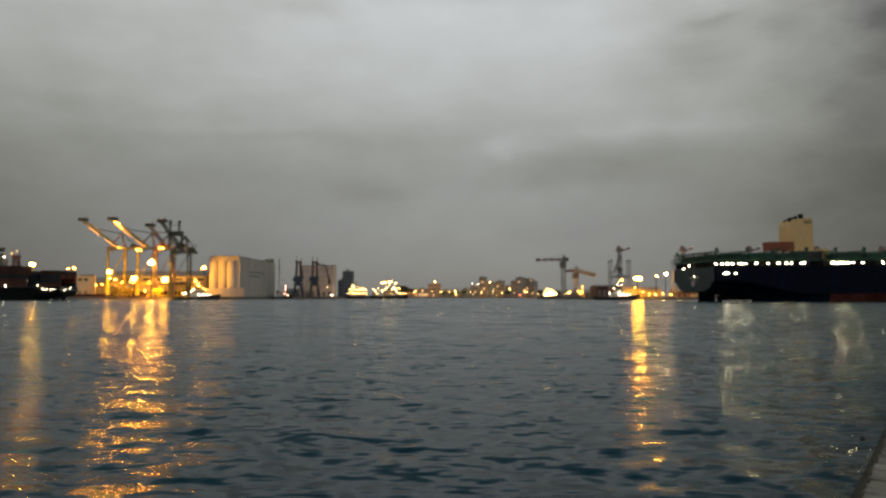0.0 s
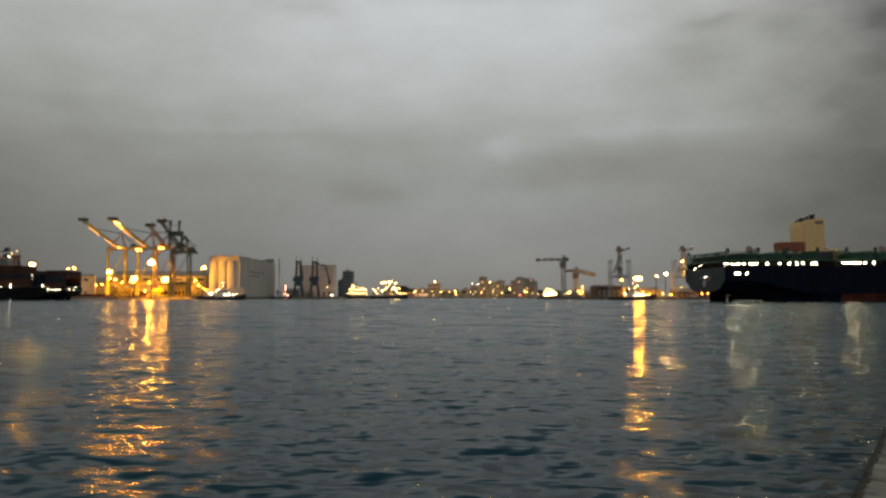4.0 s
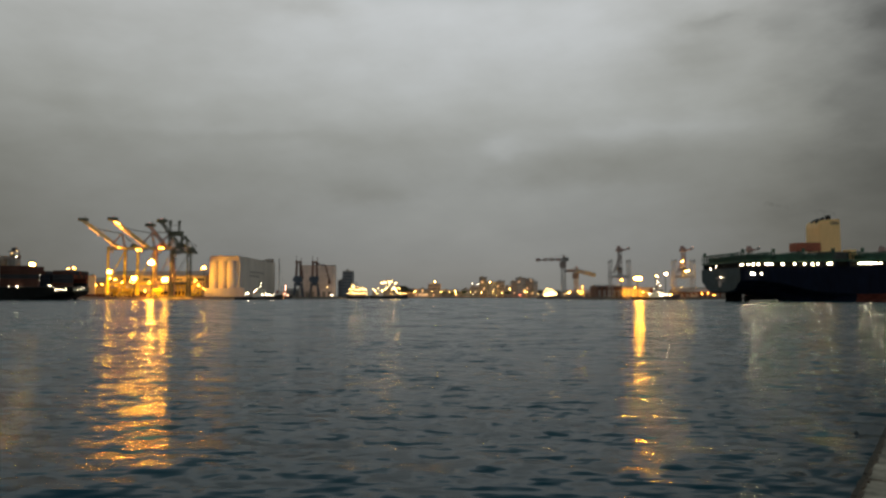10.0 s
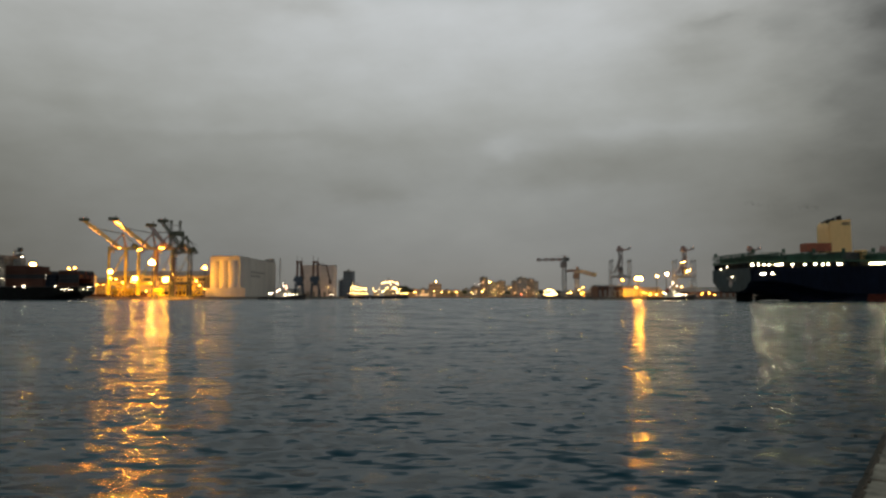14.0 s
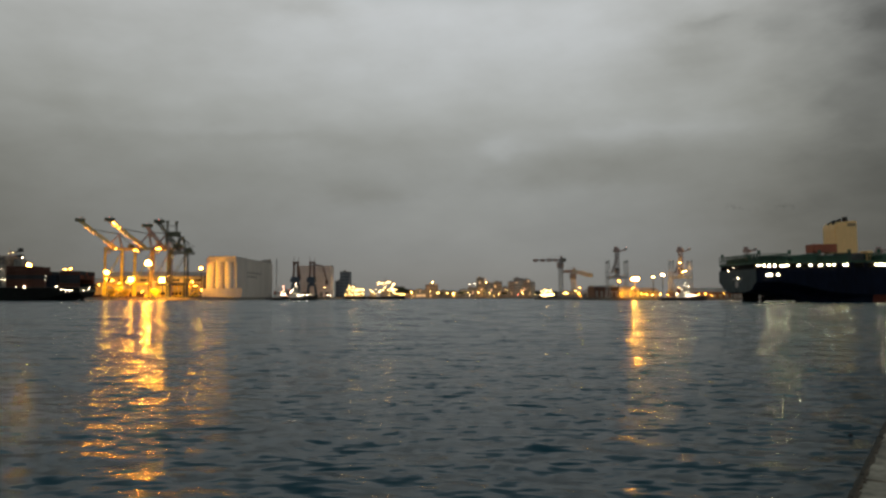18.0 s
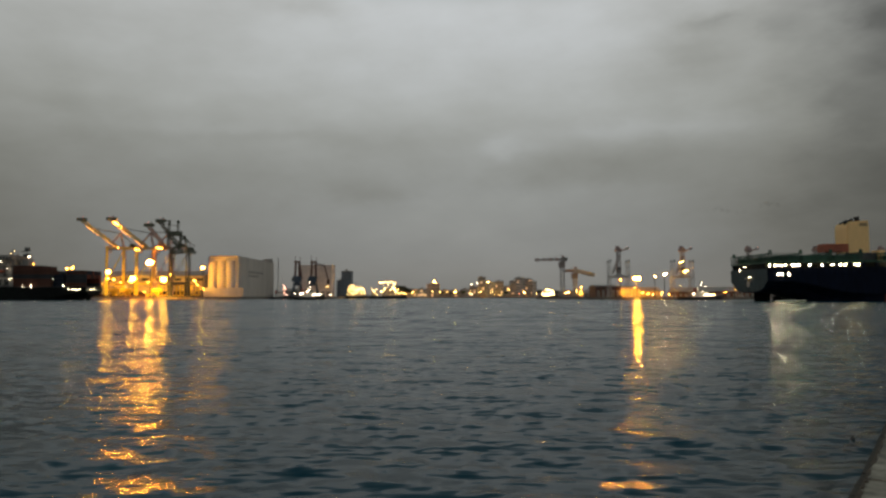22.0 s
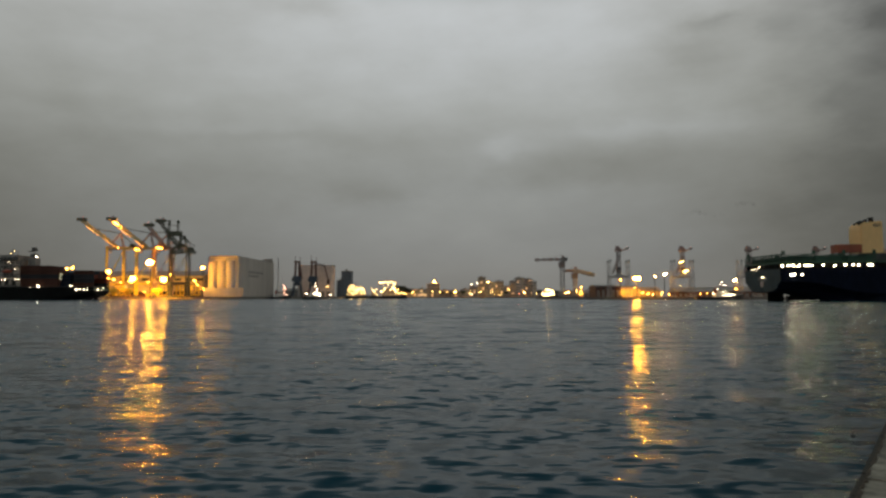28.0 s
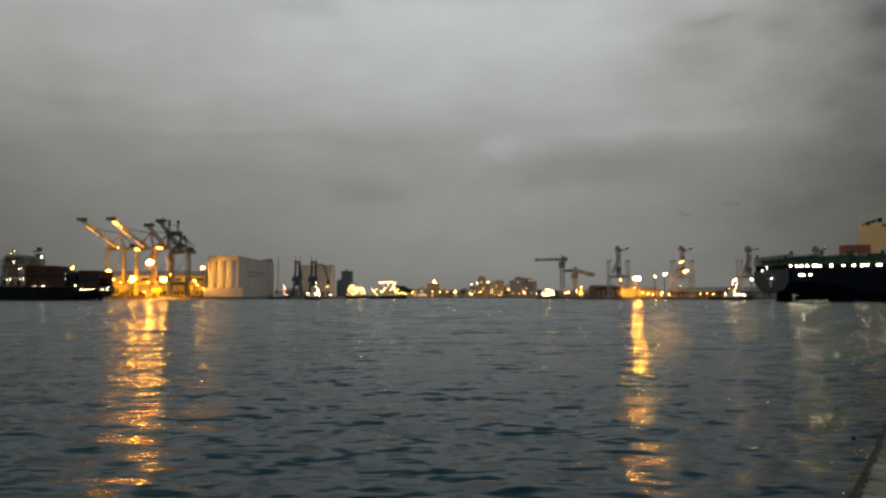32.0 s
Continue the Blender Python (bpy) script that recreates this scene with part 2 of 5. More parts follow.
def water_material():
    """Dark teal harbour water; fine wind ripples on top of the modelled waves."""
    m = bpy.data.materials.new("harbour_water")
    m.use_nodes = True
    N, L = m.node_tree.nodes, m.node_tree.links
    b = N["Principled BSDF"]
    b.inputs["Base Color"].default_value = (0.002, 0.041, 0.064, 1)
    co = N.new("ShaderNodeTexCoord")
    # roughness and ripples grow away from the camera, replacing waves the mesh drops there
    sep = N.new("ShaderNodeSeparateXYZ")
    L.new(co.outputs["Object"], sep.inputs[0])

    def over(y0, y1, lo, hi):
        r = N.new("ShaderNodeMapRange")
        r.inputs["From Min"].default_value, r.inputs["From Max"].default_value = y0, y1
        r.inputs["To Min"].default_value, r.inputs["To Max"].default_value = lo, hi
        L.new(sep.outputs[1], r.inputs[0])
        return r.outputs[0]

    L.new(over(10, 120, 0.155, 0.19), b.inputs["Roughness"])
    # IOR ramp by distance, put in to darken near water and brighten far water
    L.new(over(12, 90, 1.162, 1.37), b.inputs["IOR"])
    total = None
    for size, sx, rot, y0, y1, lo, hi in ((4.0, 0.5, 6, 50, 120, 0.0, 0.45), (1.3, 0.4, -7, 22, 70, 0.0, 0.95), (0.42, 0.45, 4, 10, 50, 0.55, 0.80), (0.15, 0.5, 9, 10, 50, 0.75, 0.6)):
        mp = N.new("ShaderNodeMapping")
        mp.inputs["Scale"].default_value = (sx / size, 1 / size, 1 / size)
        mp.inputs["Rotation"].default_value = (0, 0, radians(rot))
        L.new(co.outputs["Object"], mp.inputs[0])
        n = N.new("ShaderNodeTexNoise")
        n.inputs["Scale"].default_value, n.inputs["Detail"].default_value = 1.0, 0.0
        L.new(mp.outputs[0], n.inputs["Vector"])
        s = N.new("ShaderNodeVectorMath")
        s.operation = "SUBTRACT"
        L.new(n.outputs["Color"], s.inputs[0])
        s.inputs[1].default_value = (0.5, 0.5, 0.5)
        k = N.new("ShaderNodeVectorMath")
        k.operation = "MULTIPLY"
        L.new(s.outputs[0], k.inputs[0])
        k.inputs[1].default_value = (0.5, 1.0, 0)
        q = N.new("ShaderNodeVectorMath")
        q.operation = "SCALE"
        L.new(k.outputs[0], q.inputs[0])
        L.new(over(y0, y1, lo, hi), q.inputs["Scale"])
        if total is None:
            total = q.outputs[0]
        else:
            a = N.new("ShaderNodeVectorMath")
            a.operation = "ADD"
            L.new(total, a.inputs[0])
            L.new(q.outputs[0], a.inputs[1])
            total = a.outputs[0]
    # normals lean towards the camera more with distance, shaped to fit its view
    view_lean = N.new("ShaderNodeCombineXYZ")
    L.new(over(15, 110, 0.0, -0.055), view_lean.inputs[1])
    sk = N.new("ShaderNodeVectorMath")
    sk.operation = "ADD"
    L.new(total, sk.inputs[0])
    L.new(view_lean.outputs[0], sk.inputs[1])
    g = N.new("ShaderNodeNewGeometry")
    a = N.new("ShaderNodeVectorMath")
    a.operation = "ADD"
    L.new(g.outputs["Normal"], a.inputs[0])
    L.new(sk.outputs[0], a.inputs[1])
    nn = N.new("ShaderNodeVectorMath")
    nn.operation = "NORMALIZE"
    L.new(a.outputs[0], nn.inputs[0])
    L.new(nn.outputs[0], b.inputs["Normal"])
    return m


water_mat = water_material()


# ---- mesh helpers ----
def box(bm, x0, x1, y0, y1, z0, z1):
    v = [bm.verts.new((x, y, z)) for z in (z0, z1) for x, y in ((x0, y0), (x1, y0), (x1, y1), (x0, y1))]
    for f in ((0, 3, 2, 1), (4, 5, 6, 7), (0, 1, 5, 4), (1, 2, 6, 5), (2, 3, 7, 6), (3, 0, 4, 7)):
        bm.faces.new([v[i] for i in f])


def bar(bm, a, b, w, h=None, n=4):
    """A bar from a to b: a box section w by h, or n sides round."""
    a, b = Vector(a), Vector(b)
    h = h or w
    d = (b - a).normalized()
    up = Vector((0, 0, 1)) if abs(d.z) < 0.95 else Vector((0, 1, 0))
    s = d.cross(up).normalized()
    u = s.cross(d)
    ring = []
    for p in (a, b):
        if n == 4:
            ring.append([bm.verts.new(p + s * (i * w / 2) + u * (j * h / 2)) for i, j in ((-1, -1), (1, -1), (1, 1), (-1, 1))])
        else:
            ring.append([bm.verts.new(p + s * (math.cos(k * 6.2832 / n) * w / 2) + u * (math.sin(k * 6.2832 / n) * h / 2)) for k in range(n)])
    for i in range(n):
        bm.faces.new((ring[0][i], ring[0][(i + 1) % n], ring[1][(i + 1) % n], ring[1][i]))
    bm.faces.new(ring[0][::-1])
    bm.faces.new(ring[1])


def ball(bm, c, r, sz=1.0):
    g = bmesh.ops.create_icosphere(bm, subdivisions=1, radius=r)
    for v in g["verts"]:
        v.co = Vector((v.co.x, v.co.y, v.co.z * sz)) + Vector(c)


def truss(bm, a, b, w, h, bays, t):
    """A lattice girder from a to b, w wide and h high."""
    a, b = Vector(a), Vector(b)
    d = (b - a).normalized()
    up = Vector((0, 0, 1)) if abs(d.z) < 0.9 else Vector((1, 0, 0))
    s = d.cross(up).normalized() * (w / 2)
    u = s.cross(d).normalized() * (h / 2)
    for i in (-1, 1):
        for j in (-1, 1):
            bar(bm, a + s * i + u * j, b + s * i + u * j, t)
    for k in range(bays + 1):
        p = a.lerp(b, k / bays)
        for i in (-1, 1):
            bar(bm, p + s * i - u, p + s * i + u, t * 0.7)
            if k < bays:
                q = a.lerp(b, (k + 1) / bays)
                sg = 1 if k % 2 else -1
                bar(bm, p + s * i - u * sg, q + s * i + u * sg, t * 0.7)
        bar(bm, p - s + u, p + s + u, t * 0.6)


def mesh_of(bm, name, mat, smooth=False):
    bmesh.ops.recalc_face_normals(bm, faces=bm.faces[:])
    me = bpy.data.meshes.new(name)
    bm.to_mesh(me)
    bm.free()
    me.materials.append(mat)
    if smooth:
        for p in me.polygons:
            p.use_smooth = True
    return me


def part(name, bm, mat, parent, label="", smooth=False):
    ob = new(name, mesh_of(bm, name, mat, smooth))
    ob.parent = parent
    if label:
        ob["label"] = label
    return ob


def thing(name, label, category, m=None, group="", kind=""):
    ob = tagged(new(name), label, category, group, kind)
    ob.matrix_basis = m or Matrix()
    return ob


def solid(name, bm, mat, label, category="", kind="", m=None, group="", smooth=False):
    ob = tagged(new(name, mesh_of(bm, name, mat, smooth)), label, category, group, kind)
    if m:
        ob.matrix_basis = m
    return ob


def shared(name, mesh, parent, x, y, z, label=""):
    ob = new(name, mesh)
    ob.parent = parent
    ob.location = (x, y, z)
    if label:
        ob["label"] = label
    return ob


BULBS = {}


def bulb_mesh(r, mat, sz=1.0):
    key = (r, mat.name, sz)
    if key not in BULBS:
        bm = bmesh.new()
        ball(bm, (0, 0, 0), r * 0.5, sz)
        BULBS[key] = mesh_of(bm, "bulb", mat, True)
    return BULBS[key]


# ---- the large structure ----
def water():
    """One sheet to the horizon; wind waves are modelled near the quay and fade into the material far out."""
    near = np.arange(-4, 22, 0.08)
    mid = 22 * np.exp(np.arange(0.0045, 1.86, 0.0045))
    ys = np.concatenate([[-600, -60], near, mid, [160, 190, 240, 320, 500, 800, 1300, 2200, 4900]])
    u = np.linspace(0, 1, 430)
    rows = []
    for y in ys:
        d = min(max(y, 2.0), 140) + 4
        rows.append(np.concatenate([[-4900, -1500], -0.66 * d - 4 + u * (1.32 * d + 36), [1500, 4900]]))
    X = np.array(rows)
    Y = np.repeat(ys[:, None], X.shape[1], 1)
    Z = np.zeros_like(X)
    rng = np.random.RandomState(4)
    step = np.clip(0.0045 * Y, 0.08, None)
    for lam in np.exp(np.linspace(math.log(0.34), math.log(5.0), 64)):
        ang = radians(255) + rng.normal(0, 0.42)
        k = 6.2832 / lam
        slope = 0.0175 * (0.84 if lam < 1.4 else 0.28)
        keep = np.clip((lam / step - 3) / 3, 0, 1)
        Z += keep * slope / k * np.sin(k * (X * math.cos(ang) + Y * math.sin(ang)) + rng.uniform(0, 6.28))
    Z *= np.clip((140 - Y) / 60, 0, 1) * np.clip((Y + 30) / 20, 0, 1) * (np.abs(X) < 1000)
    # gusts: calmer and rougher patches
    Z *= 0.82 + 0.42 * np.sin(X * 0.21 + 1.3 * np.sin(Y * 0.13)) * np.sin(Y * 0.17 + 0.6)
    n, mm = X.shape
    idx = np.arange(n * mm).reshape(n, mm)
    faces = np.stack([idx[:-1, :-1], idx[:-1, 1:], idx[1:, 1:], idx[1:, :-1]], -1).reshape(-1, 4)
    me = bpy.data.meshes.new("water")
    me.vertices.add(n * mm)
    me.vertices.foreach_set("co", np.stack([X, Y, Z], -1).ravel())
    me.loops.add(faces.size)
    me.loops.foreach_set("vertex_index", faces.ravel())
    me.polygons.add(len(faces))
    me.polygons.foreach_set("loop_start", np.arange(0, faces.size, 4))
    me.update(calc_edges=True)
    me.polygons.foreach_set("use_smooth", np.ones(len(faces), dtype=bool))
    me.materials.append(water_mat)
    return tagged(new("water", me), "dark grey-blue rippled harbour water at dusk", "water", kind="structure")


WATER = water()


def slab(name, label, pts, z0, z1, mat):
    """A flat-topped piece of land from its outline."""
    bm = bmesh.new()
    lo = [bm.verts.new((x, y, z0)) for x, y in pts]
    hi = [bm.verts.new((x, y, z1)) for x, y in pts]
    n = len(pts)
    bm.faces.new(hi)
    for i in range(n):
        bm.faces.new((lo[i], lo[(i + 1) % n], hi[(i + 1) % n], hi[i]))
    return solid(name, bm, mat, label, "ground", "structure")


slab("quay_left", "stone-walled container quay with a concrete apron", [(-900, 672), (-330, 672), (-223.5, 690), (-156.5, 700), (-119.8, 850), (-119.8, 1500), (-900, 1500)], -3, 2.4, quay_stone)
slab("quay_far", "low dark stone quay at the head of the harbour", [(-122.4, 900), (-44.1, 905), (-71.2, 1490), (202.2, 1500), (202.2, 2600), (-900, 2600), (-900, 1501), (-119.8, 1501)], -3, 2.0, quay_stone)
slab("quay_right", "low dark shipyard quay with a stone wall", [(89.0, 700), (126.8, 600), (900, 600), (900, 2600), (203.3, 2600), (203.3, 1500)], -3, 2.2, quay_stone)


def near_quay():
    """The quay on which the camera stands; its edge runs off to the right."""
    d = Vector((0.565, 0.825))
    o = Vector((-0.6, 0.0))
    n = Vector((d.y, -d.x))
    a, b = o - d * 30, o + d * 900
    rot = math.degrees(math.atan2(d.y, d.x))
    base = thing("quay_near", "worn grey concrete quay with a dark rusty edge", "quay", pose(o.x, o.y, 0, 0, 0, rot), kind="structure")
    bm = bmesh.new()
    box(bm, -30, 900, -60, -0.62, -3, 1.0)
    part("deck", bm, quay_concrete, base)
    rg = random.Random(5)
    for k in range(28):
        bm = bmesh.new()
        box(bm, -6 + 1.5 * k, -4.515 + 1.5 * k, -0.61, 0.005, 0.4, 1.004 + rg.uniform(-0.004, 0.004))
        bmesh.ops.bevel(bm, geom=bm.edges[:], offset=0.012, segments=2, affect="EDGES")
        part("coping_stone", bm, quay_concrete, base)
        n = 9
        bm = bmesh.new()
        for q in range(n):
            a = -6 + 1.5 * k + 1.485 * q / n
            w = 0.035 + rg.uniform(-0.004, 0.004)
            box(bm, a, a + 1.485 / n, 0.006, w, 0.6, 1.0 + rg.uniform(-0.006, 0.004))
        part("edge_strip", bm, quay_edge, base, "dark rusty steel edging")
        bm = bmesh.new()
        for q in range(16):
            a = -6 + 1.5 * k + 1.485 * q / 16
            box(bm, a, a + 1.485 / 16, -0.006 - rg.uniform(0.0, 0.022), 0.004, 1.0, 1.010)
        part("rust_crust", bm, rust_crust, base, "brown rust crust along the edge")
    bm = bmesh.new()
    box(bm, -30, 900, -0.615, 0.0, -3, 0.39)
    part("quay_face", bm, quay_stone, base)
    return base


NEAR_QUAY = near_quay()


# ---- ship-to-shore cranes ----
def sts_crane(x, y, rz, boom_up, hinge, boom_len, paint, label, lamps=True, strips=(), back=13):
    """Portal crane: local +x points over the water, rails along y."""
    base = thing("container_crane", label, "crane", pose(x, y, 2.4, 0, 0, rz), "container cranes on the quay")
    G, Wd, H = 15.2, 17.0, hinge
    for gx in (0, -G):
        for sy in (-1, 1):
            bm = bmesh.new()
            bar(bm, (gx, sy * (Wd / 2 - 0.35), 12.5), (gx, sy * (Wd / 2 - 1.5), H), 1.15, 1.1)
            part("leg", bm, paint, base)
            bm = bmesh.new()
            bar(bm, (gx, sy * Wd / 2, 1.2), (gx, sy * (Wd / 2 - 0.35), 13.4), 2.1, 1.9)
            for k in range(6):
                bar(bm, (gx - 1.1, sy * Wd / 2 - 0.4, 2.6 + 1.8 * k), (gx - 1.1, sy * Wd / 2 + 0.4, 2.6 + 1.8 * k), 0.16)
            part("lower_leg", bm, paint, base)
            bm = bmesh.new()
            box(bm, gx - 1.0, gx + 1.0, sy * Wd / 2 - 3.2, sy * Wd / 2 + 3.2, 0.15, 1.4)
            for k in range(4):
                bar(bm, (gx - 0.4, sy * Wd / 2 - 2.4 + 1.6 * k, 0.45), (gx + 0.4, sy * Wd / 2 - 2.4 + 1.6 * k, 0.45), 0.9, 0.9, 10)
            part("bogie", bm, crane_dark, base)
        bm = bmesh.new()
        bar(bm, (gx, -Wd / 2, 12.5), (gx, Wd / 2, 12.5), 1.7, 2.4)
        part("portal_beam", bm, paint, base)
        bm = bmesh.new()
        bar(bm, (gx, -Wd / 2, 14.9), (gx, Wd / 2, 14.9), 0.14)
        for k in range(10):
            yy = -Wd / 2 + Wd * k / 9
            bar(bm, (gx, yy, 13.7), (gx, yy, 14.9), 0.12)
        part("guard_rail", bm, crane_dark, base)
        bm = bmesh.new()
        bar(bm, (gx, -Wd / 2 + 1.5, H), (gx, Wd / 2 - 1.5, H), 1.4, 1.8)
        part("portal_beam", bm, paint, base)
    for sy in (-1, 1):
        bm = bmesh.new()
        bar(bm, (0, sy * (Wd / 2 - 0.4), 12.5), (-G, sy * (Wd / 2 - 0.4), 12.5), 1.0, 1.6)
        bar(bm, (0, sy * (Wd / 2 - 0.6), 13), (-G, sy * (Wd / 2 - 1.3), H - 1), 0.4)
        part("side_brace", bm, paint, base)
    bm = bmesh.new()
    for sy in (-1, 1):
        truss(bm, (1, sy * 2.6, H + 0.5), (-G - back, sy * 2.6, H + 0.5), 1.0, 2.0, 10, 0.4)
    part("main_girder", bm, paint, base)
    bm = bmesh.new()
    for sy in (-1, 1):
        box(bm, -G - back + 1, 1, sy * 3.9 - 0.45, sy * 3.9 + 0.45, H - 0.62, H - 0.5)
        bar(bm, (-G - back + 1, sy * 4.3, H + 0.6), (1, sy * 4.3, H + 0.6), 0.12)
        for k in range(14):
            gx = -G - back + 1 + (G + back) * k / 13
            bar(bm, (gx, sy * 4.3, H - 0.5), (gx, sy * 4.3, H + 0.6), 0.1)
            bar(bm, (gx, sy * 2.6, H - 0.6), (gx, sy * 4.3, H - 0.6), 0.16)
    part("walkway", bm, crane_dark, base)
    bm = bmesh.new()
    box(bm, -7.4, -1.6, -2.4, 2.4, H - 1.3, H - 0.7)
    for sx in (-6.6, -2.4):
        for sy in (-1.9, 1.9):
            bar(bm, (sx, sy, H - 0.8), (sx, sy, H - 0.45), 0.5)
    part("trolley", bm, crane_dark, base)
    # raised boom
    e = radians(boom_up)
    tip = Vector((-9 + boom_len * math.cos(e), 0, H + 0.5 + boom_len * math.sin(e)))
    bm = bmesh.new()
    for sy in (-1, 1):
        truss(bm, (-9, sy * 2.6, H + 1.5), (tip.x, sy * 2.6, tip.z), 0.9, 2.2, 11, 0.42)
    for k in range(6):
        p = Vector((-9, 0, H + 1.5)).lerp(tip, (k + 0.5) / 6)
        bar(bm, p - Vector((0, 2.6, 0)), p + Vector((0, 2.6, 0)), 0.6)
    part("boom", bm, paint, base)
    bm = bmesh.new()
    box(bm, tip.x - 6.0, tip.x + 3.0, -3.4, 3.4, tip.z - 1.6, tip.z + 1.0)
    bar(bm, (tip.x - 3.2, -3.2, tip.z + 1), (tip.x - 3.2, -3.2, tip.z + 3), 0.4)
    bar(bm, (tip.x - 3.2, 3.2, tip.z + 1), (tip.x - 3.2, 3.2, tip.z + 3), 0.4)
    part("boom_tip", bm, crane_dark, base, "dark platform at the boom's tip")
    shared("aviation_lamp", bulb_mesh(0.6, aviation_red), base, tip.x - 1.5, -3.5, tip.z + 1.7, "small red aviation lamp")
    bm = bmesh.new()
    bar(bm, (tip.x - 1.5, -3.3, tip.z + 0.9), (tip.x - 1.5, -3.4, tip.z + 1.5), 0.25)
    part("lamp_bracket", bm, crane_dark, base)
    # glowing bars added in place of boom stretches lit by lamps
    for u0, u1 in strips:
        bm = bmesh.new()
        foot, off = Vector((-9, 0, H + 1.5)), Vector((0.5, -3.4, -1.2))
        bar(bm, foot.lerp(tip, u0) + off, foot.lerp(tip, u1) + off, 0.8, 0.5)
        part("boom_glow_bar", bm, boom_glow, base, "glowing bar in place of a lamplit stretch of boom")
    # A-frame and stays
    apex = (-12.0, 0, H + 15)
    bm = bmesh.new()
    for sy in (-1, 1):
        bar(bm, (0, sy * (Wd / 2 - 1.5), H), (apex[0], sy * 1.5, apex[2]), 1.0)
        bar(bm, (-G, sy * (Wd / 2 - 1.5), H), (apex[0], sy * 1.5, apex[2]), 0.7)
    bar(bm, (apex[0], -2.2, apex[2]), (apex[0], 2.2, apex[2]), 1.6)
    part("a_frame", bm, crane_dark if paint is crane_dark else crane_red, base)
    bm = bmesh.new()
    mid = Vector((-9, 0, H + 1.5)).lerp(tip, 0.62)
    for sy in (-1, 1):
        bar(bm, (apex[0], sy * 1.6, apex[2]), (mid.x, sy * 2.6, mid.z + 1.2), 0.35)
        bar(bm, (apex[0], sy * 1.6, apex[2]), (-G - back + 1, sy * 2.6, H + 1.6), 0.35)
    part("stay", bm, crane_dark, base)
    bm = bmesh.new()
    box(bm, -G - back + 2, -G - back + 8, -3.0, 3.0, H + 1.8, H + 4.6)
    box(bm, -G - back + 3, -G - back + 7, -2.4, 2.4, H + 4.6, H + 5.2)
    part("machinery_house", bm, crane_dark, base)
    bm = bmesh.new()
    box(bm, -4.4, -1.9, -1.4, 1.4, H - 4.4, H - 1.6)
    bar(bm, (-3.1, 0, H - 1.6), (-3.1, 0, H - 0.6), 1.6)
    part("operator_cab", bm, ship_white, base)
    bm = bmesh.new()
    for k in range(6):
        z0, z1 = 13 + (H - 14) * k / 6, 13 + (H - 14) * (k + 1) / 6
        s = 1 if k % 2 else -1
        bar(bm, (-G - 1.4, Wd / 2 - 1 + 1.6 * s, z0), (-G - 1.4, Wd / 2 - 1 - 1.6 * s, z1), 0.5)
    part("stair", bm, crane_dark, base)
    if lamps:
        for gx, gy, gz, r, mat in lamps:
            shared("floodlight", bulb_mesh(r, mat, 0.7), base, gx, gy, gz, "glowing sodium floodlight")
    return base


CR = 180 + 28
sts_crane(-327.5, 720, CR, 39, 49.5 - 2.4, 43, crane_paint, "yellow-lit steel container crane with its boom half raised",
          [(-9, 0, 48, 1.9, sodium_mid), (-1, -8, 14, 1.6, sodium_mid), (-14, -8, 14, 1.5, sodium_mid)], ((0.06, 0.34), (0.5, 0.8)))
sts_crane(-292.1, 705, CR, 39, 48.5 - 2.4, 43, crane_paint, "yellow-lit steel container crane with floodlights along its raised boom",
          [(20, -3, 70, 3.4, sodium_mid), (17.5, -3, 68.6, 3.2, sodium_mid), (14.5, -3, 65.5, 2.2, sodium_mid), (-2, 0, 45, 2.4, sodium_mid), (0.5, 0, 45, 2.2, sodium_mid), (2, -8, 14, 2.0, sodium_mid), (-12, -8, 13.5, 1.7, sodium_mid), (-26, 0, 46, 1.0, sodium_mid)], ((0.05, 0.3), (0.42, 0.66), (0.7, 0.9)))
sts_crane(-270.9, 695, CR, 53, 47.9 - 2.4, 27, crane_red, "reddish steel container crane with a steep raised boom",
          [(-3, -2, 45.5, 3.4, sodium_mid), (-5.5, -2, 45.5, 3.0, sodium_mid), (-6, -8, 13, 1.4, sodium_mid)])
dark_crane = sts_crane(-250.5, 680, CR, 55.6, 43.2 - 2.4, 34.7, crane_dark, "dark unlit steel container crane with a raised boom",
          [(-2, -8, 13, 1.2, sodium_mid)], (), 7)


def head_frame(crane):
    """Winch frame and masts on top of the dark crane."""
    bm = bmesh.new()
    box(bm, -9.5, 3.0, -2.6, 2.6, 56, 60.5)
    truss(bm, (2.4, 0, 46), (2.4, 0, 57), 3.0, 1.6, 5, 0.45)
    truss(bm, (-8.6, 0, 46), (-8.6, 0, 57), 3.0, 1.6, 5, 0.45)
    part("winch_frame", bm, crane_dark, crane)
    for x in (1.8, -6.0):
        bm = bmesh.new()
        truss(bm, (x, 0, 60.5), (x, 0, 70.5), 1.6, 1.6, 5, 0.35)
        box(bm, x - 1.3, x + 1.3, -1.2, 1.2, 68.5, 70)
        part("mast", bm, crane_dark, crane)
    for a, b in (((1.8, 0, 66), (13, 0, 68)), ((-6, 0, 66), (1.8, 0, 66)), ((-8, 0, 58), (-22, 0, 47))):
        bm = bmesh.new()
        bar(bm, a, b, 0.45)
        part("tie_bar", bm, crane_dark, crane)


head_frame(dark_crane)


# ---- floodlight masts and lamp posts ----
HOUSINGS = {}


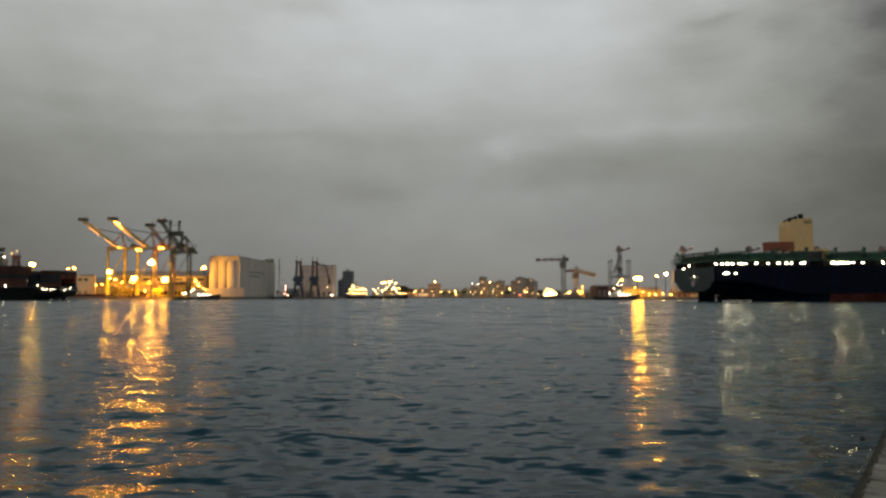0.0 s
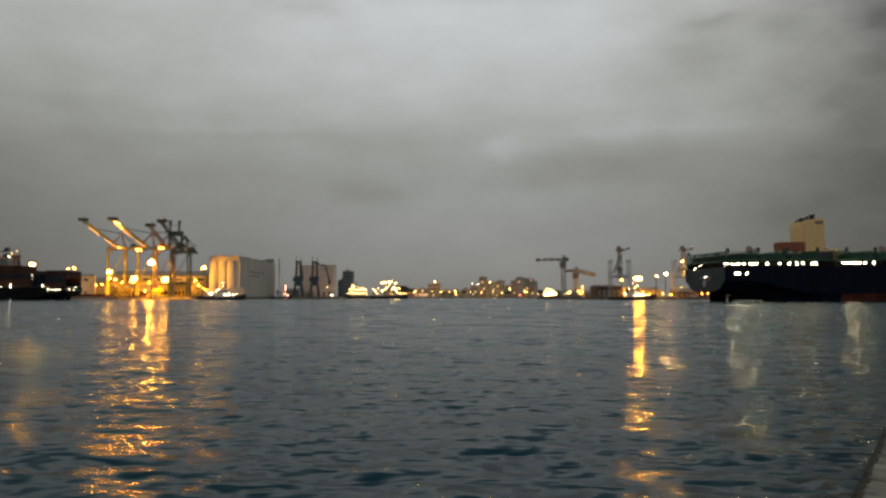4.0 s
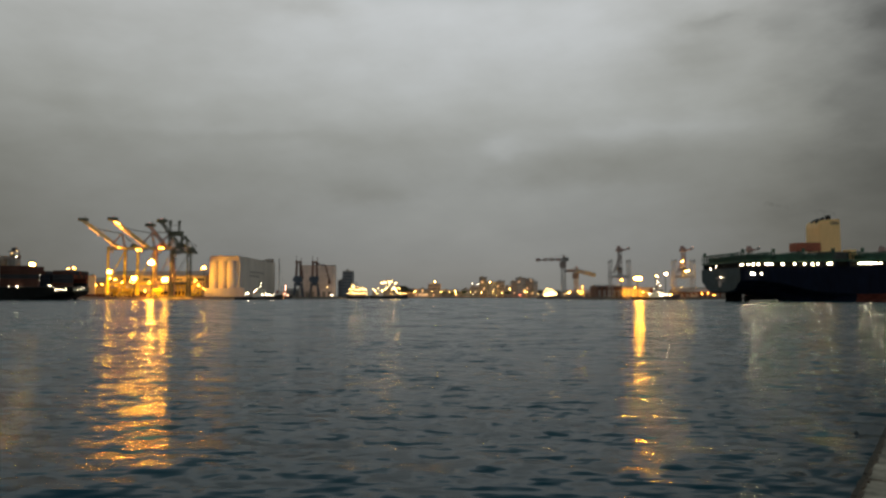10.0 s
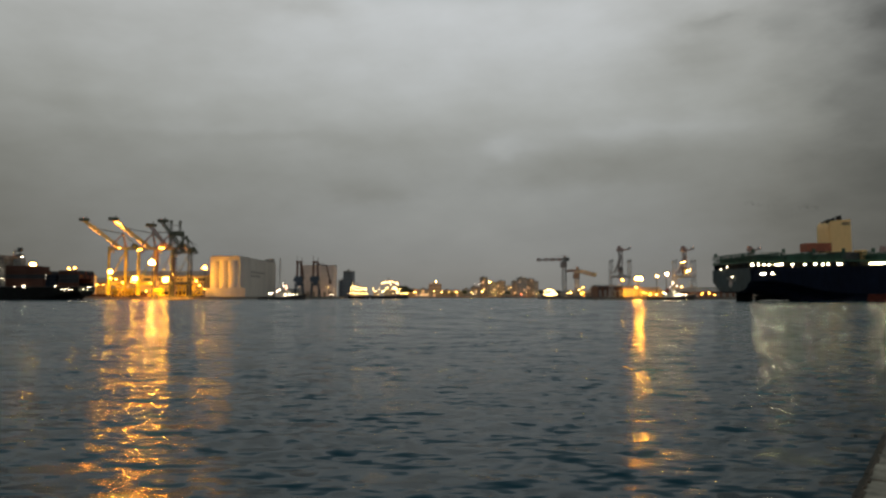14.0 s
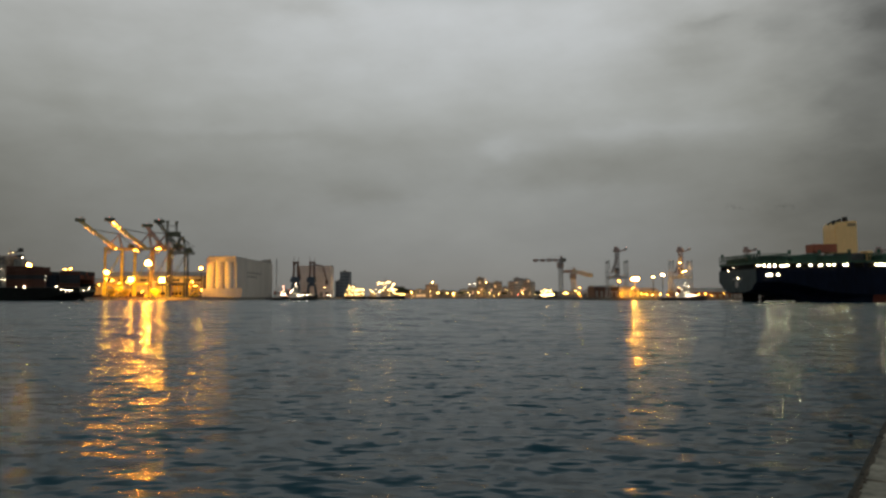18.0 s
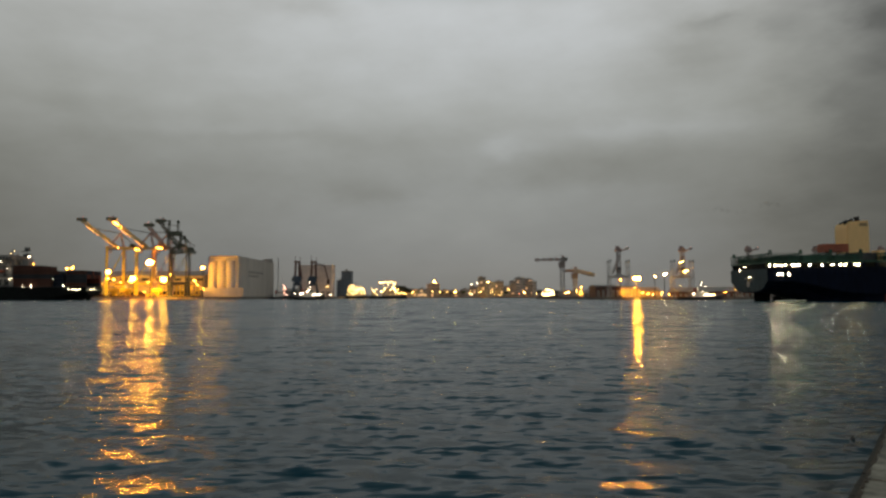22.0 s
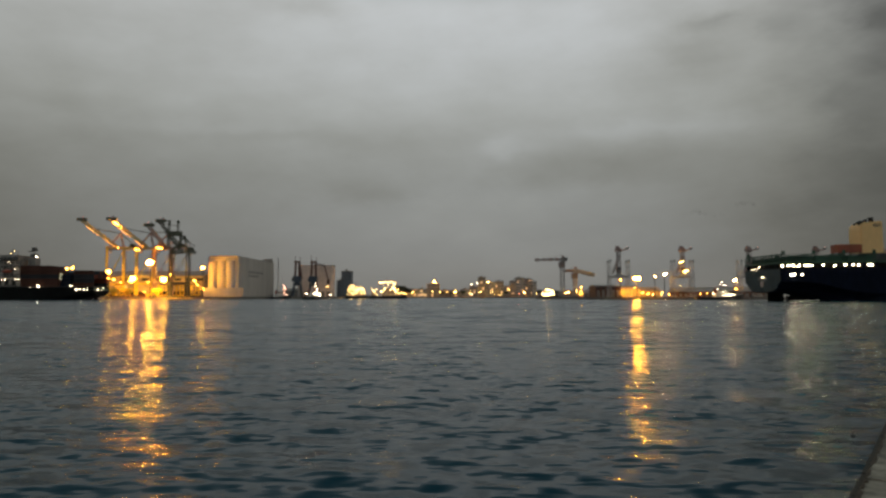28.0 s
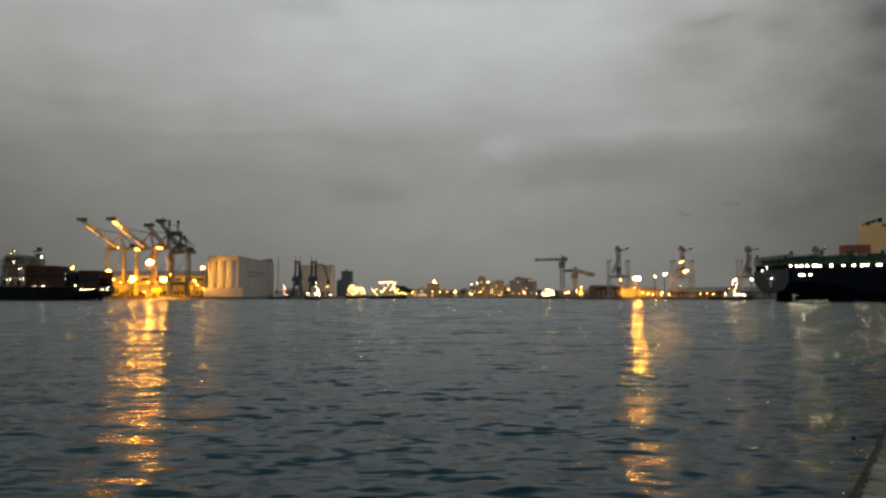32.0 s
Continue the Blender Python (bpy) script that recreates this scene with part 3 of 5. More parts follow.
def housing_mesh(r):
    """A shallow steel tray behind a lamp, with a hood above it."""
    if r not in HOUSINGS:
        bm = bmesh.new()
        w, h, y = r * 0.56, r * 0.44, r * 0.52
        box(bm, -w, w, y, y + 0.08 * r, -h, h)
        for x in (-w - 0.06 * r, w):
            box(bm, x, x + 0.06 * r, 0.15 * r, y, -h, h)
        box(bm, -w, w, -0.1 * r, y, h, h + 0.07 * r)
        HOUSINGS[r] = mesh_of(bm, "lamp_housing", dark_steel)
    return HOUSINGS[r]


def flood_mast(x, y, top, mat, n=4, r=1.2, z0=2.2, label="tall steel mast with glowing sodium floodlights"):
    base = thing("floodlight_mast", label, "light mast", pose(x, y, z0), "floodlight masts")
    bm = bmesh.new()
    bar(bm, (0, 0, 0), (0, 0, top - z0), 0.7, 0.7, 8)
    box(bm, -0.9, 0.9, -0.9, 0.9, 0, 0.5)
    part("mast", bm, dark_steel, base)
    bm = bmesh.new()
    w = max(0.5, r * 0.42)
    spots = {1: ((0, 0),), 2: ((-w, 0), (w, 0)), 3: ((-w, 0), (w, 0), (0, r * 0.55)), 4: ((-w, 0), (w, 0), (-w, r * 0.6), (w, r * 0.6))}[n]
    bar(bm, (-w - 0.6, 0, top - z0 + 0.3), (w + 0.6, 0, top - z0 + 0.3), 0.4)
    part("crossbar", bm, dark_steel, base)
    for dx, dz in spots:
        lz = top - z0 + dz - (0.3 * r if n > 2 else 0)
        shared("floodlight", bulb_mesh(r, mat, 0.75), base, dx, -0.5 - r * 0.4, lz)
        shared("lamp_housing", housing_mesh(r), base, dx, -0.5 - r * 0.4, lz)
    return base


flood_mast(-265.8, 672.5, 33.7, sodium_hi, 3, 2.9)
flood_mast(-316.0, 700, 25.8, sodium_mid, 4, 2.4)
flood_mast(-253.6, 674, 17.9, sodium_mid, 4, 2.8)
flood_mast(-281.6, 674, 18.9, sodium_mid, 4, 2.8)
flood_mast(-226.7, 700, 30.0, sodium_mid, 3, 2.1)
flood_mast(-234.6, 700, 17.3, sodium_mid, 1, 1.6)
flood_mast(-384.1, 690, 32.4, sodium_hi, 2, 2.6)
flood_mast(-350.3, 690, 28.4, sodium_mid, 1, 1.7)
flood_mast(-345.0, 690, 29.0, sodium_mid, 1, 1.9)
flood_mast(158.6, 602, 17.2, sodium_yard, 2, 3.2)
flood_mast(151.0, 625, 16.3, sodium_mid, 1, 1.4)
flood_mast(180.4, 625, 19.6, warm_mid, 1, 1.4)
flood_mast(188.5, 625, 21.5, warm_hi, 2, 1.5)
flood_mast(243.6, 615, 15.8, warm_hi, 2, 1.4)
flood_mast(257.8, 615, 16.7, warm_mid, 2, 1.2)


# ---- silo block ----
def silo_block():
    x0, x1, y0, y1, h = -229.9, -200.1, 722, 878, 41.2
    base = thing("grain_silo", "tall pale concrete grain silo block with round cells", "silo", pose(x0, y0, 2.4))
    w, d, h = x1 - x0, y1 - y0, h - 2.4
    bm = bmesh.new()
    box(bm, 0, w, 3, d, 0, h)
    part("wall", bm, silo_paint, base)
    r = w / 7.2
    for i in range(3):
        bm = bmesh.new()
        bar(bm, ((2.1 * i + 1.15) * r, 3, 8.5), ((2.1 * i + 1.15) * r, 3, h - 4), 2 * r, 2 * r, 24)
        part("silo_cell", bm, silo_paint, base)
    bm = bmesh.new()
    box(bm, r * 0.6, w + 0.3, -1.5, d + 0.5, h, h + 1.2)
    box(bm, r * 0.6, w - 0.2, 0.0, 2.9, h - 4.0, h - 0.01)
    part("roof_slab", bm, silo_paint, base)
    bm = bmesh.new()
    box(bm, -1.2, w + 8, -8, 2.9, 0, 8.5)
    part("base_building", bm, silo_paint, base)
    for i in range(3):
        bm = bmesh.new()
        box(bm, w * 0.75, w * 0.98, d - 30 + 9 * i, d - 22 + 9 * i, h + 1.2, h + 3.5 + i)
        part("roof_housing", bm, shed_roof, base)
    for row, n in ((0, 9), (1, 6)):
        bm = bmesh.new()
        for k in range(n):
            box(bm, w + 0.02, w + 0.12, 42 + k * 7.0, 46.5 + k * 7.0, 24.5 - 4 * row, 26.8 - 4 * row)
        part("sign_bars", bm, shed_roof, base, "faded unreadable grey lettering")
    return base


silo_block()


# ---- container ship that leaves, seen from its starboard quarter ----
def hull_mesh(stations, zt, mat_lo, mat_hi, paint, name, zl=12):
    """stations: (s, half breadth at deck, keel height, fullness)."""
    bm = bmesh.new()
    rings = []
    for s, b, zk, fu in stations:
        ring = []
        prof = ((0, 0.0), (0.45 * fu, 0.0), (0.74 * fu, 0.06), (0.9 * fu, 0.16), (0.97 * fu + 0.02, 0.30), (1.0, 0.46), (1.0, 0.7), (1.0, 1.0))
        half = [(b * min(1, u), zk + (zt - zk) * v) for u, v in prof]
        for y, z in reversed(half):
            ring.append(bm.verts.new((s, y, z)))
        for y, z in half[1:]:
            ring.append(bm.verts.new((s, -y, z)))
        rings.append(ring)
    for a, c in zip(rings, rings[1:]):
        for i in range(len(a) - 1):
            bm.faces.new((a[i], a[i + 1], c[i + 1], c[i]))
        bm.faces.new((a[-1], a[0], c[0], c[-1]))
    bm.faces.new(rings[0])
    bm.faces.new(rings[-1][::-1])
    bmesh.ops.recalc_face_normals(bm, faces=bm.faces[:])
    me = bpy.data.meshes.new(name)
    bm.to_mesh(me)
    bm.free()
    for m in (mat_hi, mat_lo, paint):
        me.materials.append(m)
    for p in me.polygons:
        if p.center.z < 1.5 and not 0 <= p.center.x < 62:
            p.material_index = 1
        if p.normal.x < -0.9:
            p.material_index = 2
    return me


def big_ship():
    base = thing("container_ship", "large dark navy container ship, green deck structures, buff funnel, no cargo", "ship")
    B = 18.0
    st = [(0, B * 0.985, 4.6, 0.86), (0.8, B, 4.2, 0.9), (8, B, 4.0, 0.8), (15, B, 3.0, 0.7), (21, B, 1.0, 0.62), (28, B, -2.5, 0.66), (38, B, -6, 0.8), (55, B, -8, 0.95),
          (185, B, -8, 0.95), (205, B * 0.82, -8, 0.8), (222, B * 0.42, -8, 0.6), (233, 0.5, -8, 0.5)]
    hull = new("hull", hull_mesh(st, 15.0, hull_red, hull_navy, hull_grey, "hull"))
    hull.parent = base
    bm = bmesh.new()
    box(bm, 2.5, 10.0, -0.6, 0.6, -6, 4.6)
    bar(bm, (8, 0, 3.5), (8, 0, 4.6), 1.2, 1.2, 10)
    box(bm, 11.8, 22, -0.9, 0.9, -6, 2.6)
    part("rudder", bm, hull_black, base)
    # upper deck above the open side passage
    bm = bmesh.new()
    box(bm, 0.3, 190, -B + 0.05, B - 0.05, 17.4, 18.2)
    part("upper_deck", bm, ship_green, base)
    bm = bmesh.new()
    box(bm, 0.6, 190, -B + 3.2, B - 3.2, 15.0, 17.4)
    part("hatch_coaming", bm, hull_black, base)
    for z in (18.9, 19.6, 20.3, 21.0, 21.7):
        bm = bmesh.new()
        bar(bm, (0.4, -B + 0.3, z), (0.4, B - 0.3, z), 0.16)
        bar(bm, (0.4, -B + 0.3, z), (14.0, -B + 0.3, z), 0.16)
        part("stern_rail", bm, ship_green, base)
    for k in range(9):
        bm = bmesh.new()
        bar(bm, (0.4, -B + 0.3 + k * (2 * B - 0.6) / 8, 18.2), (0.4, -B + 0.3 + k * (2 * B - 0.6) / 8, 21.8), 0.2)
        part("rail_post", bm, ship_green, base)
    for k in range(30):
        for sy in (-1, 1):
            bm = bmesh.new()
            box(bm, 1 + k * 6.3, 2.2 + k * 6.3, sy * (B - 0.35) - 0.3, sy * (B - 0.35) + 0.3, 15.0, 17.4)
            part("passage_pillar", bm, hull_navy, base)
    # lashing bridges
    for k in range(13):
        s = 1.2 + 14.3 * k
        if 46 < s < 58:
            continue
        bm = bmesh.new()
        for sy in range(-6, 7):
            bar(bm, (s, sy * 2.85, 18.2), (s, sy * 2.85, 21.6), 0.35)
            bar(bm, (s + 1.2, sy * 2.85, 18.2), (s + 1.2, sy * 2.85, 21.6), 0.35)
        box(bm, s - 0.2, s + 1.4, -B + 0.4, B - 0.4, 19.7, 19.95)
        box(bm, s - 0.2, s + 1.4, -B + 0.4, B - 0.4, 21.5, 21.8)
        for sy in (-1, 1):
            bar(bm, (s + 0.6, sy * (B - 0.6), 21.8), (s + 0.6, sy * (B - 0.6), 23.2), 1.0)
        part("lashing_bridge", bm, ship_green, base)
    # cell guides and hatch covers between the bridges
    for k in range(12):
        s = 3.0 + 14.3 * k
        if 44 < s < 58:
            continue
        bm = bmesh.new()
        box(bm, s + 0.3, s + 12.2, -B + 1.0, B - 1.0, 18.2, 20.6)
        for j in range(11):
            bar(bm, (s + 0.8 + j * 1.1, -B + 0.95, 18.2), (s + 0.8 + j * 1.1, -B + 0.95, 21.0), 0.3)
        part("hatch_cover", bm, ship_green, base)
    bm = bmesh.new()
    box(bm, 43, 60, -8.5, 8.5, 18.2, 22.0)
    part("engine_casing", bm, dark_steel, base)
    # funnel with a slanted top
    bm = bmesh.new()
    pts = [(46.8, 22), (57.8, 22), (57.8, 37.7), (48.8, 37.0), (47.3, 36.0), (46.8, 34.0)]
    a = [bm.verts.new((s, -5, z)) for s, z in pts]
    c = [bm.verts.new((s, 5, z)) for s, z in pts]
    bm.faces.new(a)
    bm.faces.new(c[::-1])
    for i in range(len(pts)):
        bm.faces.new((a[i], a[i - 1], c[i - 1], c[i]))
    bmesh.ops.bevel(bm, geom=bm.edges[:], offset=0.35, segments=2, affect="EDGES")
    funnel = part("funnel", bm, funnel_buff, base)
    bm = bmesh.new()
    bar(bm, (47.3, -2.6, 36.2), (51.2, -2.6, 38.2), 1.5, 1.5, 12)
    part("exhaust_pipe", bm, soot_and_shade, funnel)
    bm = bmesh.new()
    bar(bm, (47.5, 1.4, 36.2), (51.0, 1.4, 38.0), 1.3, 1.3, 12)
    part("exhaust_pipe", bm, soot_and_shade, funnel)
    bm = bmesh.new()
    bar(bm, (54.7, -1.0, 36.8), (54.4, -1.0, 39.5), 2.3, 2.1, 14)
    bar(bm, (54.42, -1.0, 39.3), (54.38, -1.0, 39.7), 2.6, 2.6, 14)
    part("exhaust_pipe", bm, soot_and_shade, funnel)
    bm = bmesh.new()
    box(bm, 58.9, 62.0, -9.5, -4.0, 18.2, 23.0)
    bmesh.ops.bevel(bm, geom=bm.edges[:], offset=0.2, segments=1, affect="EDGES")
    part("vent_house", bm, funnel_buff, base, "buff-painted vent house")
    # added white panel imitates sky showing through a gap here
    bm = bmesh.new()
    box(bm, 36.5, 42.5, -8.9, -8.52, 19.4, 21.6)
    part("casing_panel", bm, ship_white, base, "pale grey panel in place of a sky gap")
    bm = bmesh.new()
    for i in range(3):
        box(bm, 53.0, 57.0, -5.06, -4.9, 35.0 + 0.5 * i, 35.3 + 0.5 * i)
    part("louvre", bm, dark_steel, funnel)
    # plain red box on stands, put in for a lifeboat
    bm = bmesh.new()
    box(bm, 29.6, 41.2, -14.5, -8.0, 22.2, 26.0)
    bmesh.ops.bevel(bm, geom=bm.edges[:], offset=0.25, segments=2, affect="EDGES")
    part("fan_housing", bm, house_red, base, "rust-red box in the lifeboat's place")
    for s in (30.5, 35.5, 40.5):
        for y in (-14, -8.4):
            bm = bmesh.new()
            bar(bm, (s, y, 18.2), (s, y, 22.2), 0.5)
            part("housing_stand", bm, dark_steel, base)
    # lights in the passage, the mooring openings and on the stern
    bm = bmesh.new()
    box(bm, -0.29, 0.29, -0.25, 0.25, -0.22, 0.22)
    strip = mesh_of(bm, "passage_lamp", white_strip)
    for s in (0.9, 3.8, 6.2, 8.6, 12.0, 13.1, 14.7, 20.0, 25.7, 30.5, 34.3, 36.8, 41.7, 43.1, 56.9, 58.3, 59.7, 61.4, 62.8, 64.7, 67.3, 71.5, 82.3, 85.2, 89.5):
        shared("passage_lamp", strip, base, s, -B + 0.1, 16.3, "glowing white lamp")
    for s in (4.9, 5.6, 6.4, 10.0):
        shared("mooring_deck_lamp", strip, base, s, -B - 0.06, 12.2, "glowing white lamp")
    for y, z in ((7.9, 15.2), (2.4, 16.3), (-1.4, 11.3)):
        shared("stern_lamp", bulb_mesh(0.55, white_hi), base, -0.3, y, z, "glowing white lamp")
    for k in range(9):
        bm = bmesh.new()
        ball(bm, (0, 0, 0), 0.9 + 0.25 * (k % 3), 0.28)
        ob = part("wash", bm, foam, base, "white propeller wash", True)
        ob.location = (9 + 1.5 * k, -9.5 - 0.8 * (k % 4), 0.2)
    # faded emblem and name bars on the stern
    bm = bmesh.new()
    bar(bm, (-0.02, 0.4, 8.2), (0.3, 0.4, 8.2), 3.2, 3.2, 20)
    part("emblem", bm, crane_grey, base, "pale round mark")
    bm = bmesh.new()
    for i in range(8):
        box(bm, -0.06, 0.2, -4.8 + i * 1.15, -4.1 + i * 1.15, 10.4, 11.2)
    for i in range(5):
        box(bm, -0.06, 0.2, -3.2 + i * 1.0, -2.6 + i * 1.0, 9.4, 9.9)
    part("name_bars", bm, crane_grey, base)
    return base


SHIP = big_ship()


# ---- container ship at the left, moving stern first ----
def left_ship():
    base = thing("container_ship", "loaded dark-hulled container ship with a white bridge house", "ship")
    st = [(0, 11.5, 3.0, 0.8), (-1, 12, 2.6, 0.85), (-8, 12, 0.4, 0.8), (-18, 12, -3, 0.8), (-30, 12, -6, 0.95), (-110, 12, -6, 0.95), (-130, 7, -6, 0.8), (-145, 0.5, -6, 0.5)]
    hull = new("hull", hull_mesh([(s, b, z, f) for s, b, z, f in st], 8.4, hull_black, hull_black, hull_green, "hull"))
    hull.parent = base
    bm = bmesh.new()
    box(bm, -5, -2, -0.4, 0.4, -5, 3)
    part("rudder", bm, hull_black, base)
    # band colour stands in for the lamplit strip of the stern
    bm = bmesh.new()
    box(bm, 0.0, 0.08, -10.5, 10.8, 6.2, 7.4)
    part("lit_band", bm, hull_green, base, "pale green band in place of a lamplit stern strip")
    box_mesh = {}
    for mt in (box_brown, box_red, box_grey, box_blue):
        bm = bmesh.new()
        box(bm, -6.05, 6.05, -1.2, 1.2, 0, 2.55)
        for i in range(14):
            box(bm, -5.6 + i * 0.82, -5.2 + i * 0.82, -1.24, -1.19, 0.2, 2.35)
        box_mesh[mt.name] = mesh_of(bm, "container", mt)
    bm = bmesh.new()
    box(bm, -3.0, 3.0, -1.2, 1.2, 0, 2.55)
    for i in range(7):
        box(bm, -2.7 + i * 0.82, -2.3 + i * 0.82, -1.24, -1.19, 0.2, 2.35)
    small_box = mesh_of(bm, "container", box_blue)
    rng = random.Random(3)
    stacks = ((-6.8, 4), (-28.6, 5), (-40.75, 5))
    for s, tiers in stacks:
        for row in range(9):
            for k in range(tiers):
                if s == -28.6 and row > 2 and k == tiers - 1:
                    continue
                if 0 < row < 8 and k < tiers - 2:
                    continue
                if s == -40.75 and 3 <= row <= 5:
                    continue
                mt = rng.choice((box_brown, box_brown, box_red, box_red, box_grey)) if s > -10 else rng.choice((box_brown, box_brown, box_brown, box_grey))
                shared("container", box_mesh[mt.name], base, s, -9.9 + 2.48 * row, 8.75 + 2.58 * k)
    # added folded flat racks on the tall stacks block a quay lamp's reflection
    bm = bmesh.new()
    box(bm, -3.0, 3.0, -1.2, 1.2, 0, 0.3)
    for x0 in (-3.0, 2.6):
        box(bm, x0, x0 + 0.4, -1.2, 1.2, 0.3, 0.58)
    box(bm, -2.6, 2.6, -1.1, 1.1, 0.3, 0.52)
    rack = mesh_of(bm, "flat_rack", box_brown)
    for s in (-31.6, -37.7, -43.8):
        for row in range(3):
            shared("flat_rack", rack, base, s, -9.9 + 2.48 * row, 21.625)
    bm = bmesh.new()
    box(bm, -108, -0.5, -10.8, 10.8, 8.38, 8.745)
    part("hatch_cover", bm, dark_steel, base)
    for k in range(3):
        for row in range(9):
            shared("container", small_box, base, -17.8, -9.9 + 2.48 * row, 8.75 + 2.58 * k)
    # bridge house
    for x0, x1, hw, z0, z1 in ((-63, -47, 11, 8.75, 15), (-62, -48, 10.5, 15, 21), (-61, -49, 10, 21, 26), (-60, -50, 11.6, 26, 29)):
        bm = bmesh.new()
        box(bm, x0, x1, -hw, hw, z0, z1 - 0.04)
        bridge = part("bridge_deck", bm, house_grey, base)
        bm = bmesh.new()
        box(bm, x0 - 1.2, x1 + 0.8, -hw - 1.3, hw + 1.3, z0 + 0.02, z0 + 0.3)
        for i in range(7):
            px = x0 - 1.0 + i * (x1 - x0 + 1.6) / 6
            bar(bm, (px, -hw - 1.2, z0 + 0.3), (px, -hw - 1.2, z0 + 1.4), 0.12)
        bar(bm, (x0 - 1.0, -hw - 1.2, z0 + 1.4), (x1 + 0.6, -hw - 1.2, z0 + 1.4), 0.14)
        part("walkway", bm, dark_steel, bridge)
        for i in range(6):
            bm = bmesh.new()
            box(bm, x0 + 1 + i * 1.9, x0 + 2.1 + i * 1.9, -hw - 0.04, -hw + 0.02, z1 - 2.6, z1 - 1.4)
            part("window", bm, window_glass, bridge)
    bm = bmesh.new()
    box(bm, -74, -66, -4, 4, 9, 27)
    part("funnel", bm, ship_white, base)
    bm = bmesh.new()
    bar(bm, (-44.5, 0, 23), (-44.5, 0, 31), 0.8, 0.8, 8)
    box(bm, -46, -43, -2, 2, 28.4, 30.0)
    bar(bm, (-48.4, 0, 31.6), (-42.5, 0, 32.4), 0.7)
    box(bm, -45.8, -43.2, -1, 1, 32, 34.4)
    part("radar_mast", bm, dark_steel, base)
    bm = bmesh.new()
    box(bm, -47, -42, -3, 3, 9, 27.0)
    part("mast_house", bm, house_grey, base)
    bm = bmesh.new()
    ball(bm, (0, 0, 0), 1.5, 0.8)
    bmesh.ops.scale(bm, vec=(2.6, 1, 1), verts=bm.verts[:])
    boat = part("lifeboat", bm, house_red, base, "orange-red lifeboat", True)
    boat.location = (-54.5, -12.6, 18.4)
    for q in (-57, -52):
        bm = bmesh.new()
        bar(bm, (q, -11.0, 15.3), (q, -11.4, 20.5), 0.4)
        bar(bm, (q, -11.4, 20.5), (q, -13.0, 20.9), 0.35)
        part("davit", bm, dark_steel, base)
    # flat black panels painted in for the shade of open deck recesses
    for i in range(3):
        bm = bmesh.new()
        box(bm, -61.5 + 4.6 * i, -58.8 + 4.6 * i, -11.06, -10.98, 9.4, 12.6 + 0.5 * (i % 2))
        part("shelter_opening", bm, soot_and_shade, base)
    for s, z, r, mt in ((-3.4, 6.9, 0.5, white_mid), (-5.6, 6.9, 0.6, white_mid), (-8, 6.9, 0.6, white_mid), (-10.4, 6.9, 0.6, white_mid), (-14, 9.2, 0.7, white_mid), (-34.4, 9.0, 0.9, white_hi),
                        (-40, 8.6, 0.4, white_lo), (-20.6, 16, 0.35, white_lo), (-20.6, 13.5, 0.35, white_lo), (-47, 13.6, 0.5, white_lo), (-48.6, 13.6, 0.5, white_lo), (-50, 20, 0.5, white_mid), (-56, 13, 0.5, white_mid),
                        (-58, 13, 0.5, white_mid), (-54, 24.5, 0.5, white_lo)):
        shared("deck_lamp", bulb_mesh(r, mt), base, s, -12.2, z, "glowing white lamp")
    for y, z, r, mt in ((-6, 6.9, 0.6, white_mid), (1.5, 8.7, 0.55, white_mid), (-0.5, 6.9, 0.4, white_lo)):
        shared("stern_lamp", bulb_mesh(r, mt), base, 0.5, y, z, "glowing white lamp")
    shared("mast_lamp", bulb_mesh(0.8, white_hi), base, -42.2, -1.5, 28.2, "glowing white lamp")
    return base


LSHIP = left_ship()


